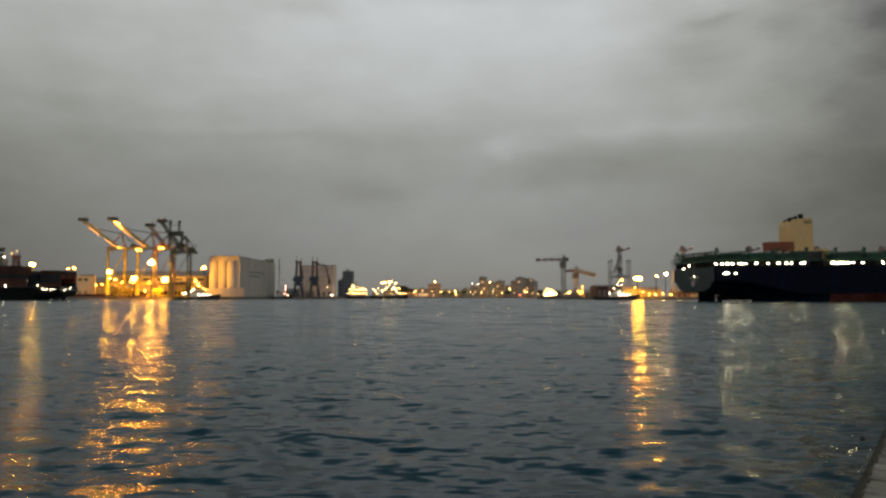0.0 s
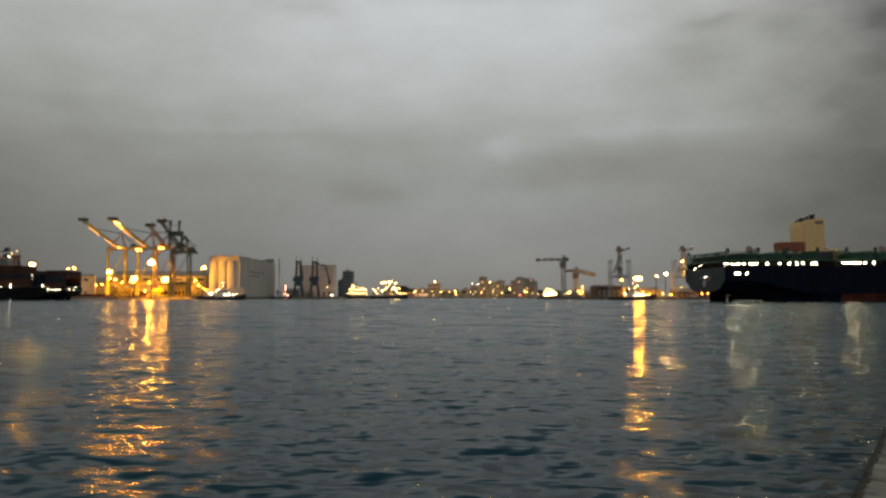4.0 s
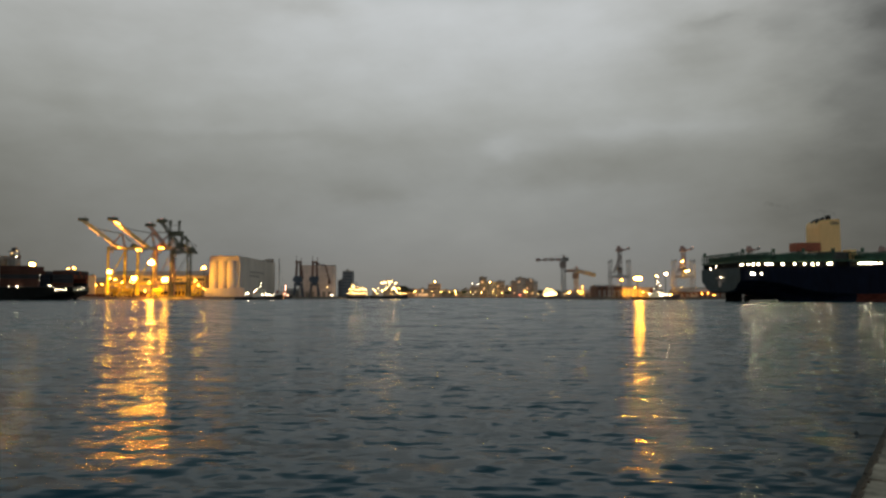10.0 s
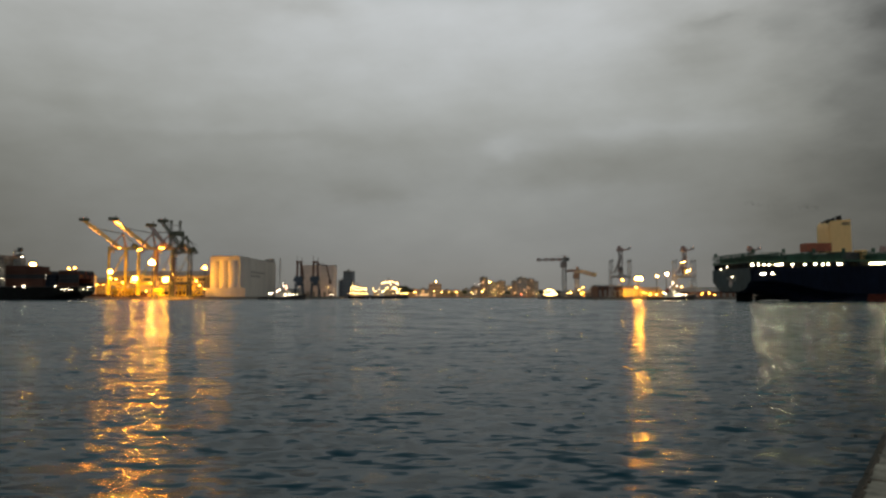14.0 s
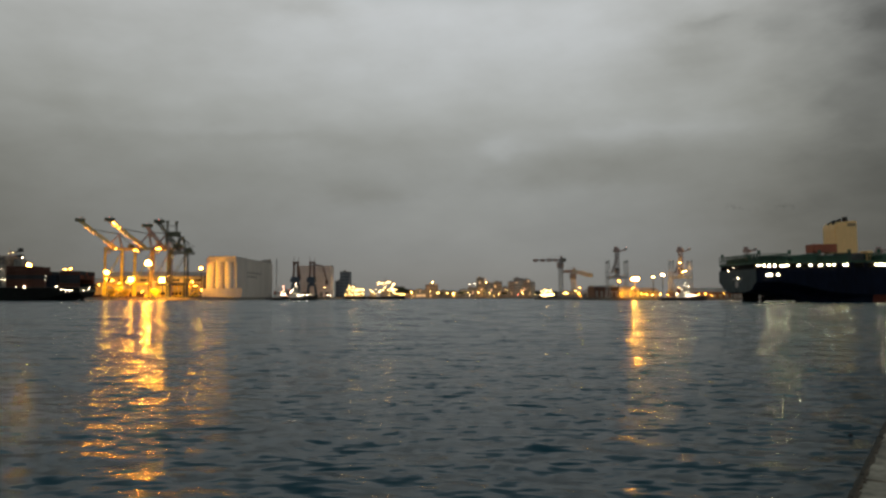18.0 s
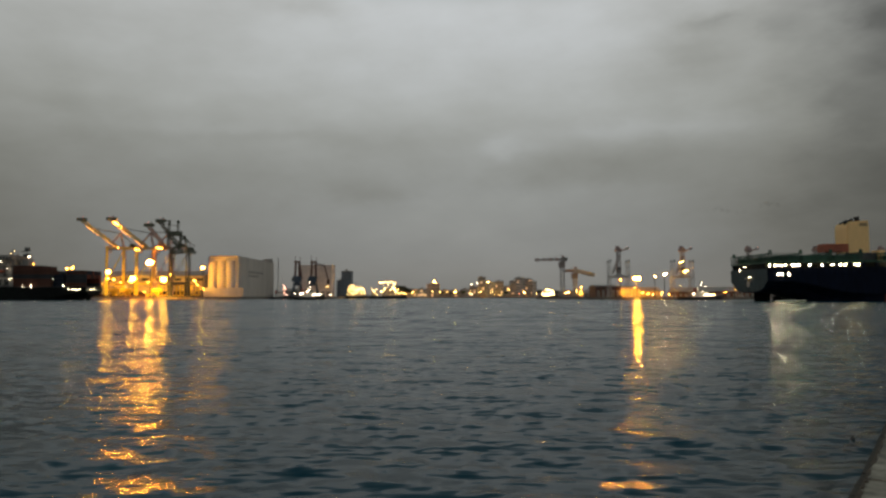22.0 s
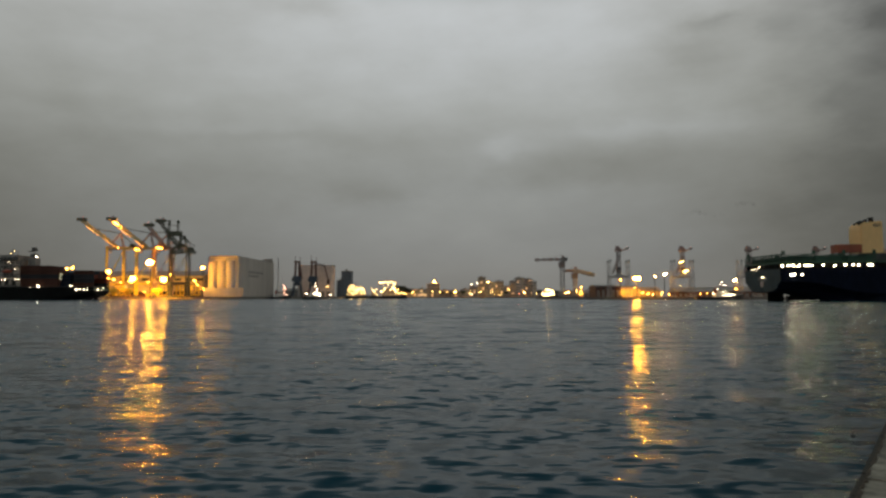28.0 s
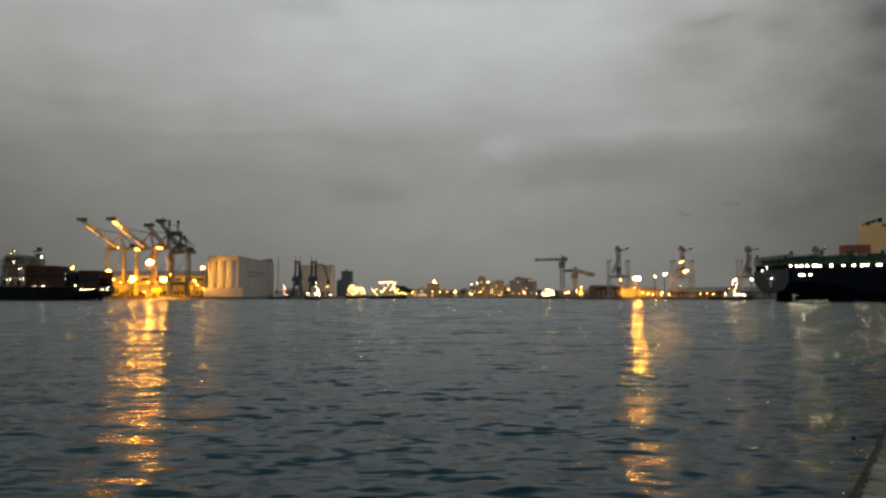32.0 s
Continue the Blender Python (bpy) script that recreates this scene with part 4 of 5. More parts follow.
# ---- tugs ----
def tug(label, mats, length=31.0):
    base = thing("tugboat", label, "tugboat")
    bm = bmesh.new()
    L = length / 2
    st = [(-L, 3.6, 0.5, 2.3), (-L + 1.5, 4.6, -1.0, 2.2), (-L + 6, 5.2, -1.5, 2.0), (0, 5.3, -1.5, 2.1), (L * 0.5, 4.9, -1.5, 2.8), (L * 0.8, 3.2, -1.0, 3.6), (L * 0.97, 0.9, 0.6, 4.2), (L, 0.2, 1.4, 4.3)]
    rings = []
    for s, b, zk, zt in st:
        rings.append([bm.verts.new((s, y, z)) for y, z in ((b, zt), (b * 0.97, zt * 0.4), (b * 0.6, zk), (-b * 0.6, zk), (-b * 0.97, zt * 0.4), (-b, zt))])
    for a, c in zip(rings, rings[1:]):
        for i in range(6):
            bm.faces.new((a[i], a[(i + 1) % 6], c[(i + 1) % 6], c[i]))
    bm.faces.new(rings[0])
    bm.faces.new(rings[-1][::-1])
    part("hull", bm, tug_hull, base)
    bm = bmesh.new()
    for (s, b, _, zt), (s2, b2, _, zt2) in zip(st, st[1:]):
        for sy in (-1, 1):
            bar(bm, (s, sy * b, zt - 0.3), (s2, sy * b2, zt2 - 0.3), 0.5)
    part("fender", bm, rubber, base)
    bm = bmesh.new()
    box(bm, -4, 6.5, -3.4, 3.4, 2.0, 4.8)
    bmesh.ops.bevel(bm, geom=bm.edges[:], offset=0.15, segments=1, affect="EDGES")
    part("deckhouse", bm, ship_white, base)
    bm = bmesh.new()
    box(bm, -1.5, 4.8, -2.4, 2.4, 4.8, 7.6)
    bmesh.ops.bevel(bm, geom=bm.edges[:], offset=0.3, segments=1, affect="EDGES")
    wh = part("wheelhouse", bm, ship_white, base)
    for k in range(4):
        for sy in (-1, 1):
            bm = bmesh.new()
            box(bm, -1.0 + 1.4 * k, 0.1 + 1.4 * k, sy * 2.42 - 0.03, sy * 2.42 + 0.03, 6.1, 7.1)
            part("pane", bm, window_glass, wh)
    for sy in (-1, 1):
        bm = bmesh.new()
        bar(bm, (-3.2, sy * 2.0, 4.8), (-3.2, sy * 2.0, 8.2), 1.2, 1.2, 10)
        part("funnel", bm, tug_red, base)
    bm = bmesh.new()
    bar(bm, (1, 0, 7.6), (0.6, 0, 13.2), 0.4, 0.4, 8)
    bar(bm, (0.8, -1.6, 10.6), (0.8, 1.6, 10.6), 0.2)
    part("mast", bm, dark_steel, base)
    bm = bmesh.new()
    bar(bm, (-7, -1.6, 2.1), (-7, -1.6, 3.8), 0.4)
    bar(bm, (-7, 1.6, 2.1), (-7, 1.6, 3.8), 0.4)
    bar(bm, (-7, -2, 3.8), (-7, 2, 3.8), 0.4)
    part("towing_bitt", bm, dark_steel, base)
    for s, y, z, r, mt in mats:
        shared("deck_lamp", bulb_mesh(r, mt), base, s, y, z, "glowing deck lamp")
    return base


TUG_R = tug("dark-hulled harbour tug with lit white deckhouse", [(-5.5, -3.6, 4.6, 0.9, white_mid), (1.0, -3.6, 5.6, 0.6, white_mid), (2.5, -3.5, 3.6, 0.8, white_hi), (4.6, -3.5, 3.6, 0.8, white_hi),
                                                                 (6.8, -3.5, 3.6, 0.8, white_hi), (8.8, -3.2, 3.6, 0.6, white_mid), (0.9, -1.6, 12.6, 0.5, white_mid), (0.2, -1.8, 10.8, 0.5, white_mid), (3.2, -1.8, 10.0, 0.6, white_mid), (-2.4, -2.6, 8.4, 0.5, white_mid), (1.2, -3.5, 3.5, 0.5, white_mid)], 34)
TUG_L = tug("harbour tug with bright deck floodlights", [(-7.5, -3.6, 4.8, 1.0, white_mid), (-3, -3.6, 6.4, 1.0, white_mid), (-1.5, -3.6, 7.8, 0.8, white_mid), (0.9, -1.6, 10.2, 0.6, white_mid), (0.9, -1.6, 12.6, 0.5, white_mid), (3, -3.5, 3.9, 0.9, white_hi), (6, -3.5, 4.0, 0.9, white_hi),
                                                         (9, -3.4, 4.0, 0.9, white_mid), (11.5, -3.0, 4.0, 0.6, white_mid), (-9, 3, 4.6, 0.9, white_mid), (-9, -3, 4.6, 0.9, white_mid)], 36)


# ---- warehouse and clutter behind the container cranes ----
def shed(name, label, x0, x1, y0, depth, h, z0, wall, roof, doors=4, gable=0.14, glazed=True):
    """A long shed: walls, a low pitched roof and sliding doors on the water side."""
    base = thing(name, label, "warehouse", pose(x0, y0, z0), "sheds on the quays")
    w = x1 - x0
    bm = bmesh.new()
    box(bm, 0, w, 0, depth, 0, h)
    part("wall", bm, wall, base)
    bm = bmesh.new()
    pts = [(-0.5, h), (depth * 0.5, h + depth * gable), (depth + 0.5, h)]
    a = [bm.verts.new((-0.6, y, z)) for y, z in pts]
    c = [bm.verts.new((w + 0.6, y, z)) for y, z in pts]
    bm.faces.new(a)
    bm.faces.new(c)
    for i in range(3):
        bm.faces.new((a[i], a[i - 1], c[i - 1], c[i]))
    part("roof", bm, roof, base)
    bm = bmesh.new()
    dw = w / doors
    box(bm, -dw * 0.28, dw * 0.28, -0.15, 0.02, 0, min(6.0, h * 0.62))
    dm = mesh_of(bm, "door", shed_roof)
    bm = bmesh.new()
    box(bm, -dw * 0.3, dw * 0.3, -0.1, 0.02, 0, h * 0.12)
    wm = mesh_of(bm, "window", window_glass)
    for i in range(doors):
        shared("door", dm, base, dw * (i + 0.5), 0, 0.02)
        if glazed:
            shared("window", wm, base, dw * (i + 0.5), 0, h * 0.76)
    return base


shed("warehouse", "long low quay warehouse lit orange by sodium lamps", -426.9, -352.6, 770, 40, 17.3 - 2.4, 2.4, shed_wall, shed_roof, 7)
shed("warehouse", "long quay warehouse lit orange behind the cranes", -351.4, -248.8, 775, 40, 24.4 - 2.4, 2.4, shed_wall, shed_roof, 9)
shed("warehouse", "tall pale quayside building end lit orange", -373.1, -360.8, 752, 14, 23.5 - 2.4, 2.4, silo_paint, shed_roof, 2)


def hopper(x, y):
    base = thing("hopper", "yellow steel cargo hopper on four legs", "hopper", pose(x, y, 2.4), "hoppers on the container quay")
    bm = bmesh.new()
    r = [[bm.verts.new((sx * a, sy * a, z)) for sx, sy in ((-1, -1), (1, -1), (1, 1), (-1, 1))] for a, z in ((0.9, 1.6), (3.6, 5.5), (3.6, 7.6))]
    for p, q in zip(r, r[1:]):
        for i in range(4):
            bm.faces.new((p[i], p[(i + 1) % 4], q[(i + 1) % 4], q[i]))
    bm.faces.new(r[0])
    bm.faces.new(r[2])
    part("bin", bm, hopper_paint, base)
    for sx in (-1, 1):
        for sy in (-1, 1):
            bm = bmesh.new()
            bar(bm, (sx * 3.4, sy * 3.4, 0), (sx * 3.4, sy * 3.4, 6), 0.5)
            part("leg", bm, hopper_paint, base)
    return base


hopper_paint = surf("hopper_yellow_paint", (0.72, 0.52, 0.05), 0.5, 0, 0.25, 0.3)
for hx in (-290.6, -263.8, -303.2):
    hopper(hx, 684)



def straddle_carrier(x, y, rz, k):
    """Tall yellow frame on wheels that carries a container between its legs."""
    base = thing("straddle_carrier", "yellow straddle carrier parked on the crane apron", "vehicle", pose(x, y, 2.4, 0, 0, rz), "straddle carriers")
    for sy in (-1, 1):
        bm = bmesh.new()
        box(bm, -4.6, 4.6, sy * 2.2 - 0.35, sy * 2.2 + 0.35, 0.9, 1.8)
        part("wheel_beam", bm, hopper_paint, base)
        for wx in (-3.6, -1.3, 1.3, 3.6):
            bm = bmesh.new()
            bar(bm, (wx, sy * 2.2 - 0.25, 0.65), (wx, sy * 2.2 + 0.25, 0.65), 1.3, 1.3, 12)
            part("wheel", bm, rubber, base)
        for wx in (-4.0, 4.0):
            bm = bmesh.new()
            bar(bm, (wx, sy * 2.2, 1.8), (wx, sy * 2.0, 10.5), 0.6)
            part("leg", bm, hopper_paint, base)
        bm = bmesh.new()
        box(bm, -4.6, 4.6, sy * 2.0 - 0.3, sy * 2.0 + 0.3, 10.2, 11.2)
        part("top_beam", bm, hopper_paint, base)
    bm = bmesh.new()
    box(bm, -4.4, 4.4, -1.65, 1.65, 10.9, 12.1)
    part("engine_deck", bm, dark_steel, base)
    bm = bmesh.new()
    box(bm, 4.65, 6.2, -1.0, 1.0, 8.2, 10.4)
    part("cab", bm, ship_white, base)
    bm = bmesh.new()
    box(bm, -4.0, 4.0, -1.2, 1.2, 5.2 + k, 5.8 + k)
    part("spreader", bm, hopper_paint, base)


straddle_carrier(-310.7, 712, 12, 0)
straddle_carrier(-249.4, 708, -20, 1.5)
straddle_carrier(-257.3, 716, 80, 0.5)
straddle_carrier(-238.8, 714, 5, 2.0)
straddle_carrier(-272.6, 722, 30, 1.0)


def reach_stacker(x, y, rz):
    base = thing("reach_stacker", "yellow reach stacker with a raised telescopic boom", "vehicle", pose(x, y, 2.4, 0, 0, rz), "reach stackers")
    bm = bmesh.new()
    box(bm, -4.0, 3.2, -1.5, 1.5, 0.9, 2.3)
    box(bm, -4.2, -2.4, -1.6, 1.6, 0.9, 3.0)
    part("body", bm, hopper_paint, base)
    bm = bmesh.new()
    box(bm, -1.6, 0.3, -0.9, 0.9, 2.3, 4.2)
    part("cab", bm, window_glass, base)
    bm = bmesh.new()
    bar(bm, (-3.4, 0, 3.6), (5.6, 0, 8.6), 0.8, 1.0)
    part("boom", bm, hopper_paint, base)
    bm = bmesh.new()
    box(bm, 5.2, 6.4, -3.2, 3.2, 7.6, 8.2)
    part("spreader", bm, dark_steel, base)
    for wx in (-3.0, 2.2):
        for sy in (-1, 1):
            bm = bmesh.new()
            bar(bm, (wx, sy * 1.5, 0.85), (wx, sy * 2.1, 0.85), 1.7, 1.7, 14)
            part("wheel", bm, rubber, base)


reach_stacker(-300.1, 694, 160)
reach_stacker(-230.4, 696, 20)

box_lib = []
for mt in (box_brown, box_brown, box_grey, box_blue, hopper_paint):
    bm = bmesh.new()
    box(bm, -6.05, 6.05, -1.2, 1.2, 0, 2.58)
    for i in range(14):
        box(bm, -5.6 + i * 0.82, -5.2 + i * 0.82, -1.24, -1.19, 0.2, 2.35)
    box_lib.append(mesh_of(bm, "shipping_container", mt))
rng = random.Random(8)
for i in range(26):
    cx = -407.5 + (i % 13) * 13.0
    k = 0 if i < 13 else 1
    if k and rng.random() < 0.4:
        continue
    ob = tagged(new("shipping_container", box_lib[rng.randrange(5)]), "corrugated steel shipping container stacked on the quay", "container", "containers on the quay")
    ob.location = (cx, 742, 2.4 + 2.6 * k)


def lamp_post(x, y, z, mat, r, z0, label="slim street lamp with a glowing head"):
    base = thing("street_lamp", label, "street lamp", pose(x, y, z0), "street lamps round the harbour")
    bm = bmesh.new()
    bar(bm, (0, 0, 0), (0, 0, z - z0 + r * 0.6), 0.25, 0.25, 6)
    bar(bm, (0, 0, z - z0 + r * 0.6), (0, -r, z - z0 + r * 0.6), 0.2)
    part("pole", bm, dark_steel, base)
    shared("lamp", bulb_mesh(r, mat, 0.8), base, 0, -r - 0.1, z - z0)
    return base


for lx, lz in ((-323.4, 13.6), (-318.1, 13.6), (-277.9, 7.3), (-253.1, 22.6), (-228.3, 13.1), (-223.0, 9.4)):
    lamp_post(lx, 690, lz, sodium_mid, 1.2, 2.4)
lamp_post(-305.9, 690, 18.4, sodium_mid, 1.6, 2.4)
# post added to carry the fill spot for the warehouse
lamp_post(-307.7, 728, 17.1, sodium_mid, 1.5, 2.4)
lamp_post(-311.2, 690, 19.4, sodium_mid, 1.6, 2.4)


# ---- blue-based dock cranes beyond the silos ----
def dock_crane(x, y, label, jib):
    base = thing("dock_crane", label, "crane", pose(x, y, 2.4), "blue-based dock cranes")
    K = 0.63
    for sx in (-1, 1):
        for sy in (-1, 1):
            bm = bmesh.new()
            bar(bm, (sx * 5.4, sy * 5, 0), (sx * 3.4, sy * 3.4, 13), 1.2)
            part("leg", bm, crane_blue, base)
    bm = bmesh.new()
    box(bm, -4.4, 4.4, -4.4, 4.4, 12.5, 15)
    bar(bm, (0, 0, 15), (0, 0, 16), 6, 6, 16)
    part("portal_deck", bm, crane_blue, base)
    bm = bmesh.new()
    box(bm, -4.6, 4.2, -3.6, 3.6, 16, 23)
    box(bm, -6, -4.6, -2.5, 2.5, 17, 21)
    bmesh.ops.bevel(bm, geom=bm.edges[:], offset=0.2, segments=1, affect="EDGES")
    part("machinery_house", bm, crane_blue, base)
    bm = bmesh.new()
    for sx in (-1, 1):
        truss(bm, (sx * 2.6, 0, 23), (sx * 2.0, 0, 38.5), 3.2, 1.4, 6, 0.5)
    box(bm, -3.4, 3.4, -2, 2, 38, 40)
    part("tower", bm, crane_rust, base)
    bm = bmesh.new()
    bar(bm, (-2.6, 0, 40), (-2.6, 0, 46), 0.45)
    bar(bm, (2.8, 0, 40), (2.8, 0, 44.5), 0.45)
    part("mast", bm, crane_rust, base)
    bm = bmesh.new()
    if jib:
        truss(bm, (2.5, 0, 37), (12, 0, 35), 1.6, 1.2, 5, 0.4)
        truss(bm, (12, 0, 35), (16.5, 0, 19), 1.4, 1.0, 7, 0.4)
        box(bm, 15, 18, -1, 1, 14, 19)
    else:
        truss(bm, (2.5, 0, 37), (5, 0, 20), 1.4, 1.0, 7, 0.4)
    part("jib", bm, crane_rust, base)
    return base


crane_rust = surf("crane_rust_red", (0.17, 0.08, 0.06), 0.6, 0, 0.3, 0.2)
dock_crane(-162.6, 830, "blue-based dock crane with a folded jib", False)
dock_crane(-144.4, 830, "blue-based dock crane with a hanging jib", True)
lc = dock_crane(-412.7, 712, "dark dock crane behind the loaded ship", False)
shared("floodlight", bulb_mesh(0.6, warm_lo), lc, 3, -4, 43, "glowing warm lamp")
shared("floodlight", bulb_mesh(0.5, warm_lo), lc, -2, -4, 42, "glowing warm lamp")
shed("warehouse", "pale pink plastered harbour building", -168.6, -129.1, 862, 30, 38.9 - 2.0, 2.4, pink_wall, shed_roof, 6, 0.02, False)
shed("warehouse", "low grey quay shed", -180.7, -164.2, 845, 20, 8.7 - 2.0, 2.4, city_wall_a, shed_roof, 3)
lamp_post(-131.2, 840, 13.6, warm_lo, 1.0, 2.4)
for q in (-128.0, -125.4):
    lamp_post(q, 842, 4.6, white_lo, 1.2, 2.4)


# ---- city at the head of the harbour ----
WINDOWS = {}


def building(x0, x1, y, top, z0, wall, cols, rows, depth=22, lit=(), label="flat-roofed city block in dusk light"):
    base = thing("city_building", label, "building", pose(x0, y, z0), "city blocks round the harbour")
    w, h = x1 - x0, top - z0
    bm = bmesh.new()
    box(bm, 0, w, 0, depth, 0, h)
    part("wall", bm, wall, base)
    bm = bmesh.new()
    box(bm, -0.3, w + 0.3, -0.3, depth + 0.3, h, h + 0.9)
    box(bm, w * 0.3, w * 0.55, depth * 0.3, depth * 0.6, h + 0.9, h + 3.2)
    part("roof", bm, shed_roof, base)
    cw, rh = w / cols, h / rows
    key = (round(cw, 1), round(rh, 1))
    if key not in WINDOWS:
        pair = []
        for mt in (window_glass, window_lit):
            bm = bmesh.new()
            box(bm, -cw * 0.27, cw * 0.27, -0.2, 0.05, rh * 0.3, rh * 0.75)
            pair.append(mesh_of(bm, "window", mt))
        WINDOWS[key] = pair
    for i in range(cols):
        for j in range(rows):
            shared("window", WINDOWS[key][1 if (i, j) in lit else 0], base, (i + 0.5) * cw, 0, j * rh)
    return base


window_lit = glow("lit_window", WARM, 1.6)
building(-136.3, -123.3, 1000, 36.4, 2.0, tower_slate, 4, 8, label="tall grey harbour office tower")
building(-144.0, -135.5, 1010, 24.1, 2.0, tower_slate, 3, 5, label="grey harbour block beside the tower")
for a, b, t, mt, c, r, lit in (
        (-71.2, -50.5, 16.7, city_wall_b, 6, 2, ((1, 1), (4, 0))),
        (-49.4, -31.0, 17.9, city_wall_a, 6, 2, ((0, 0), (1, 0), (2, 0), (3, 0), (4, 0), (5, 0), (2, 1))),
        (-31.0, -4.6, 28.2, city_wall_b, 6, 4, ((2, 0),)),
        (-2.3, 18.4, 15.6, city_wall_a, 6, 2, ()),
        (21.8, 39.1, 13.3, city_wall_b, 4, 2, ((1, 0),)),
        (41.4, 55.1, 17.9, city_wall_a, 4, 2, ()),
        (56.3, 72.4, 22.5, city_wall_b, 4, 3, ((2, 1),)),
        (74.7, 89.6, 42.0, city_wall_b, 4, 6, ((1, 4), (2, 2))),
        (90.7, 109.1, 31.7, city_wall_a, 5, 5, ((3, 2),)),
        (110.3, 126.4, 34.0, city_wall_b, 5, 5, ((0, 3), (3, 1))),
        (128.6, 139.0, 23.6, city_wall_a, 3, 4, ()),
        (140.1, 150.5, 34.0, city_wall_b, 3, 6, ((1, 1),)),
        (150.5, 170.0, 40.8, city_wall_a, 6, 7, ((1, 5), (4, 2))),
        (171.1, 184.9, 38.5, city_wall_b, 4, 7, ((2, 6), (0, 3), (3, 1))),
        (184.9, 194.1, 32.8, city_wall_a, 3, 6, ())):
    building(a, b, 1510, t, 2.0, mt, c, r, lit=lit)
# a further row behind
rng = random.Random(12)
px = -122.4
while px < 359.3:
    wd = rng.uniform(14, 30)
    building(px, px + wd, 1720 + rng.uniform(0, 60), rng.uniform(11, 24), 2.0, rng.choice((city_wall_a, city_wall_b)), 4, 3)
    px += wd + rng.uniform(1, 9)
for lx, lz, mt, r in ((-73.3, 8.5, warm_mid, 1.9), (-58.8, 12.9, warm_mid, 2.2), (-21.1, 12.9, warm_lo, 1.8), (-15.5, 32.9, warm_mid, 2.4),
                      (-4.4, 11.8, warm_lo, 1.9), (12.2, 11.8, warm_lo, 1.7), (25.5, 11.8, warm_mid, 2.4), (55.5, 11.8, warm_lo, 1.7),
                      (60.0, 7.4, white_lo, 1.9), (77.7, 11.8, warm_mid, 2.2), (71.1, 29.6, white_lo, 1.9), (58.8, 28.5, white_lo, 1.6),
                      (93.3, 31.8, warm_mid, 2.2), (99.9, 11.8, warm_lo, 1.9), (117.7, 8.5, warm_lo, 1.9), (134.4, 18.5, warm_lo, 1.7),
                      (156.6, 7.4, red_lo, 1.9), (166.6, 11.8, warm_mid, 1.9), (189.9, 8.5, warm_lo, 1.4), (106.6, 6.3, warm_lo, 1.4)):
    lamp_post(lx, 1495, lz, mt, r, 2.0)


# ---- brightly lit vessels moored at the far quay ----
def lit_ship(x, y, L, label, blocks, lamps, masts, group="lit vessels at the far quay"):
    base = thing("moored_ship", label, "ship", pose(x, y, 0), group)
    bm = bmesh.new()
    st = ((0, 2.5, 4.2), (3, 4.5, 3.4), (L * 0.3, 5.5, 3.0), (L * 0.8, 5.5, 3.0), (L * 0.95, 3.0, 4.0), (L, 0.4, 5.0))
    rings = [[bm.verts.new((s, yy, z)) for yy, z in ((b, zt), (b * 0.8, -2), (-b * 0.8, -2), (-b, zt))] for s, b, zt in st]
    for p, q in zip(rings, rings[1:]):
        for i in range(4):
            bm.faces.new((p[i], p[(i + 1) % 4], q[(i + 1) % 4], q[i]))
    bm.faces.new(rings[0])
    bm.faces.new(rings[-1])
    part("hull", bm, hull_black, base)
    for x0, x1, hw, z0, z1 in blocks:
        bm = bmesh.new()
        box(bm, x0, x1, -hw, hw, z0, z1 - 0.05)
        bmesh.ops.bevel(bm, geom=bm.edges[:], offset=0.15, segments=1, affect="EDGES")
        deck = part("deckhouse", bm, house_grey, base)
        n = max(2, int((x1 - x0) / 2.4))
        for i in range(n):
            bm = bmesh.new()
            cx = x0 + (i + 0.5) * (x1 - x0) / n
            box(bm, cx - 0.5, cx + 0.5, -hw - 0.04, -hw + 0.02, z1 - 1.9, z1 - 0.9)
            part("window", bm, window_glass, deck)
    for mx, z0, z1 in masts:
        bm = bmesh.new()
        bar(bm, (mx, 0, z0), (mx, 0, z1), 0.5, 0.5, 6)
        bar(bm, (mx - 1.6, 0, z1 - 2), (mx + 1.6, 0, z1 - 2), 0.3)
        part("mast", bm, dark_steel, base)
    rg = random.Random(int(abs(x)))
    for lx, ly, lz, r, mt in lamps:
        size = rg.choice((0.55, 0.7, 0.9, 1.15, 1.4)) * r
        shared("deck_lamp", bulb_mesh(round(size, 1), mt), base, lx + rg.uniform(-0.5, 0.5), ly, lz + rg.uniform(-0.8, 0.8), "glowing deck floodlight")
    return base


rng = random.Random(21)
lit_ship(-115.2, 890, 26, "white-decked vessel with blazing floodlights at the far quay", ((2, 23, 4.5, 3, 7), (4, 20, 4, 7, 11), (8, 16, 3.4, 11, 14.5)),
         [(2 + 1.9 * i, -5.2, 6.6 + rng.uniform(-0.3, 0.3), 0.84, deck_flood) for i in range(12)] + [(3 + 2.4 * i, -4.8, 11 + rng.uniform(-0.8, 0.8), 1.01, deck_flood) for i in range(9)] +
         [(4 + 2.6 * i, -4.6, 14.6 + rng.uniform(-1, 1), 0.94, deck_flood) for i in range(6)] + [(5, -4, 17, 0.94, deck_flood)], ((11, 14.4, 20),))
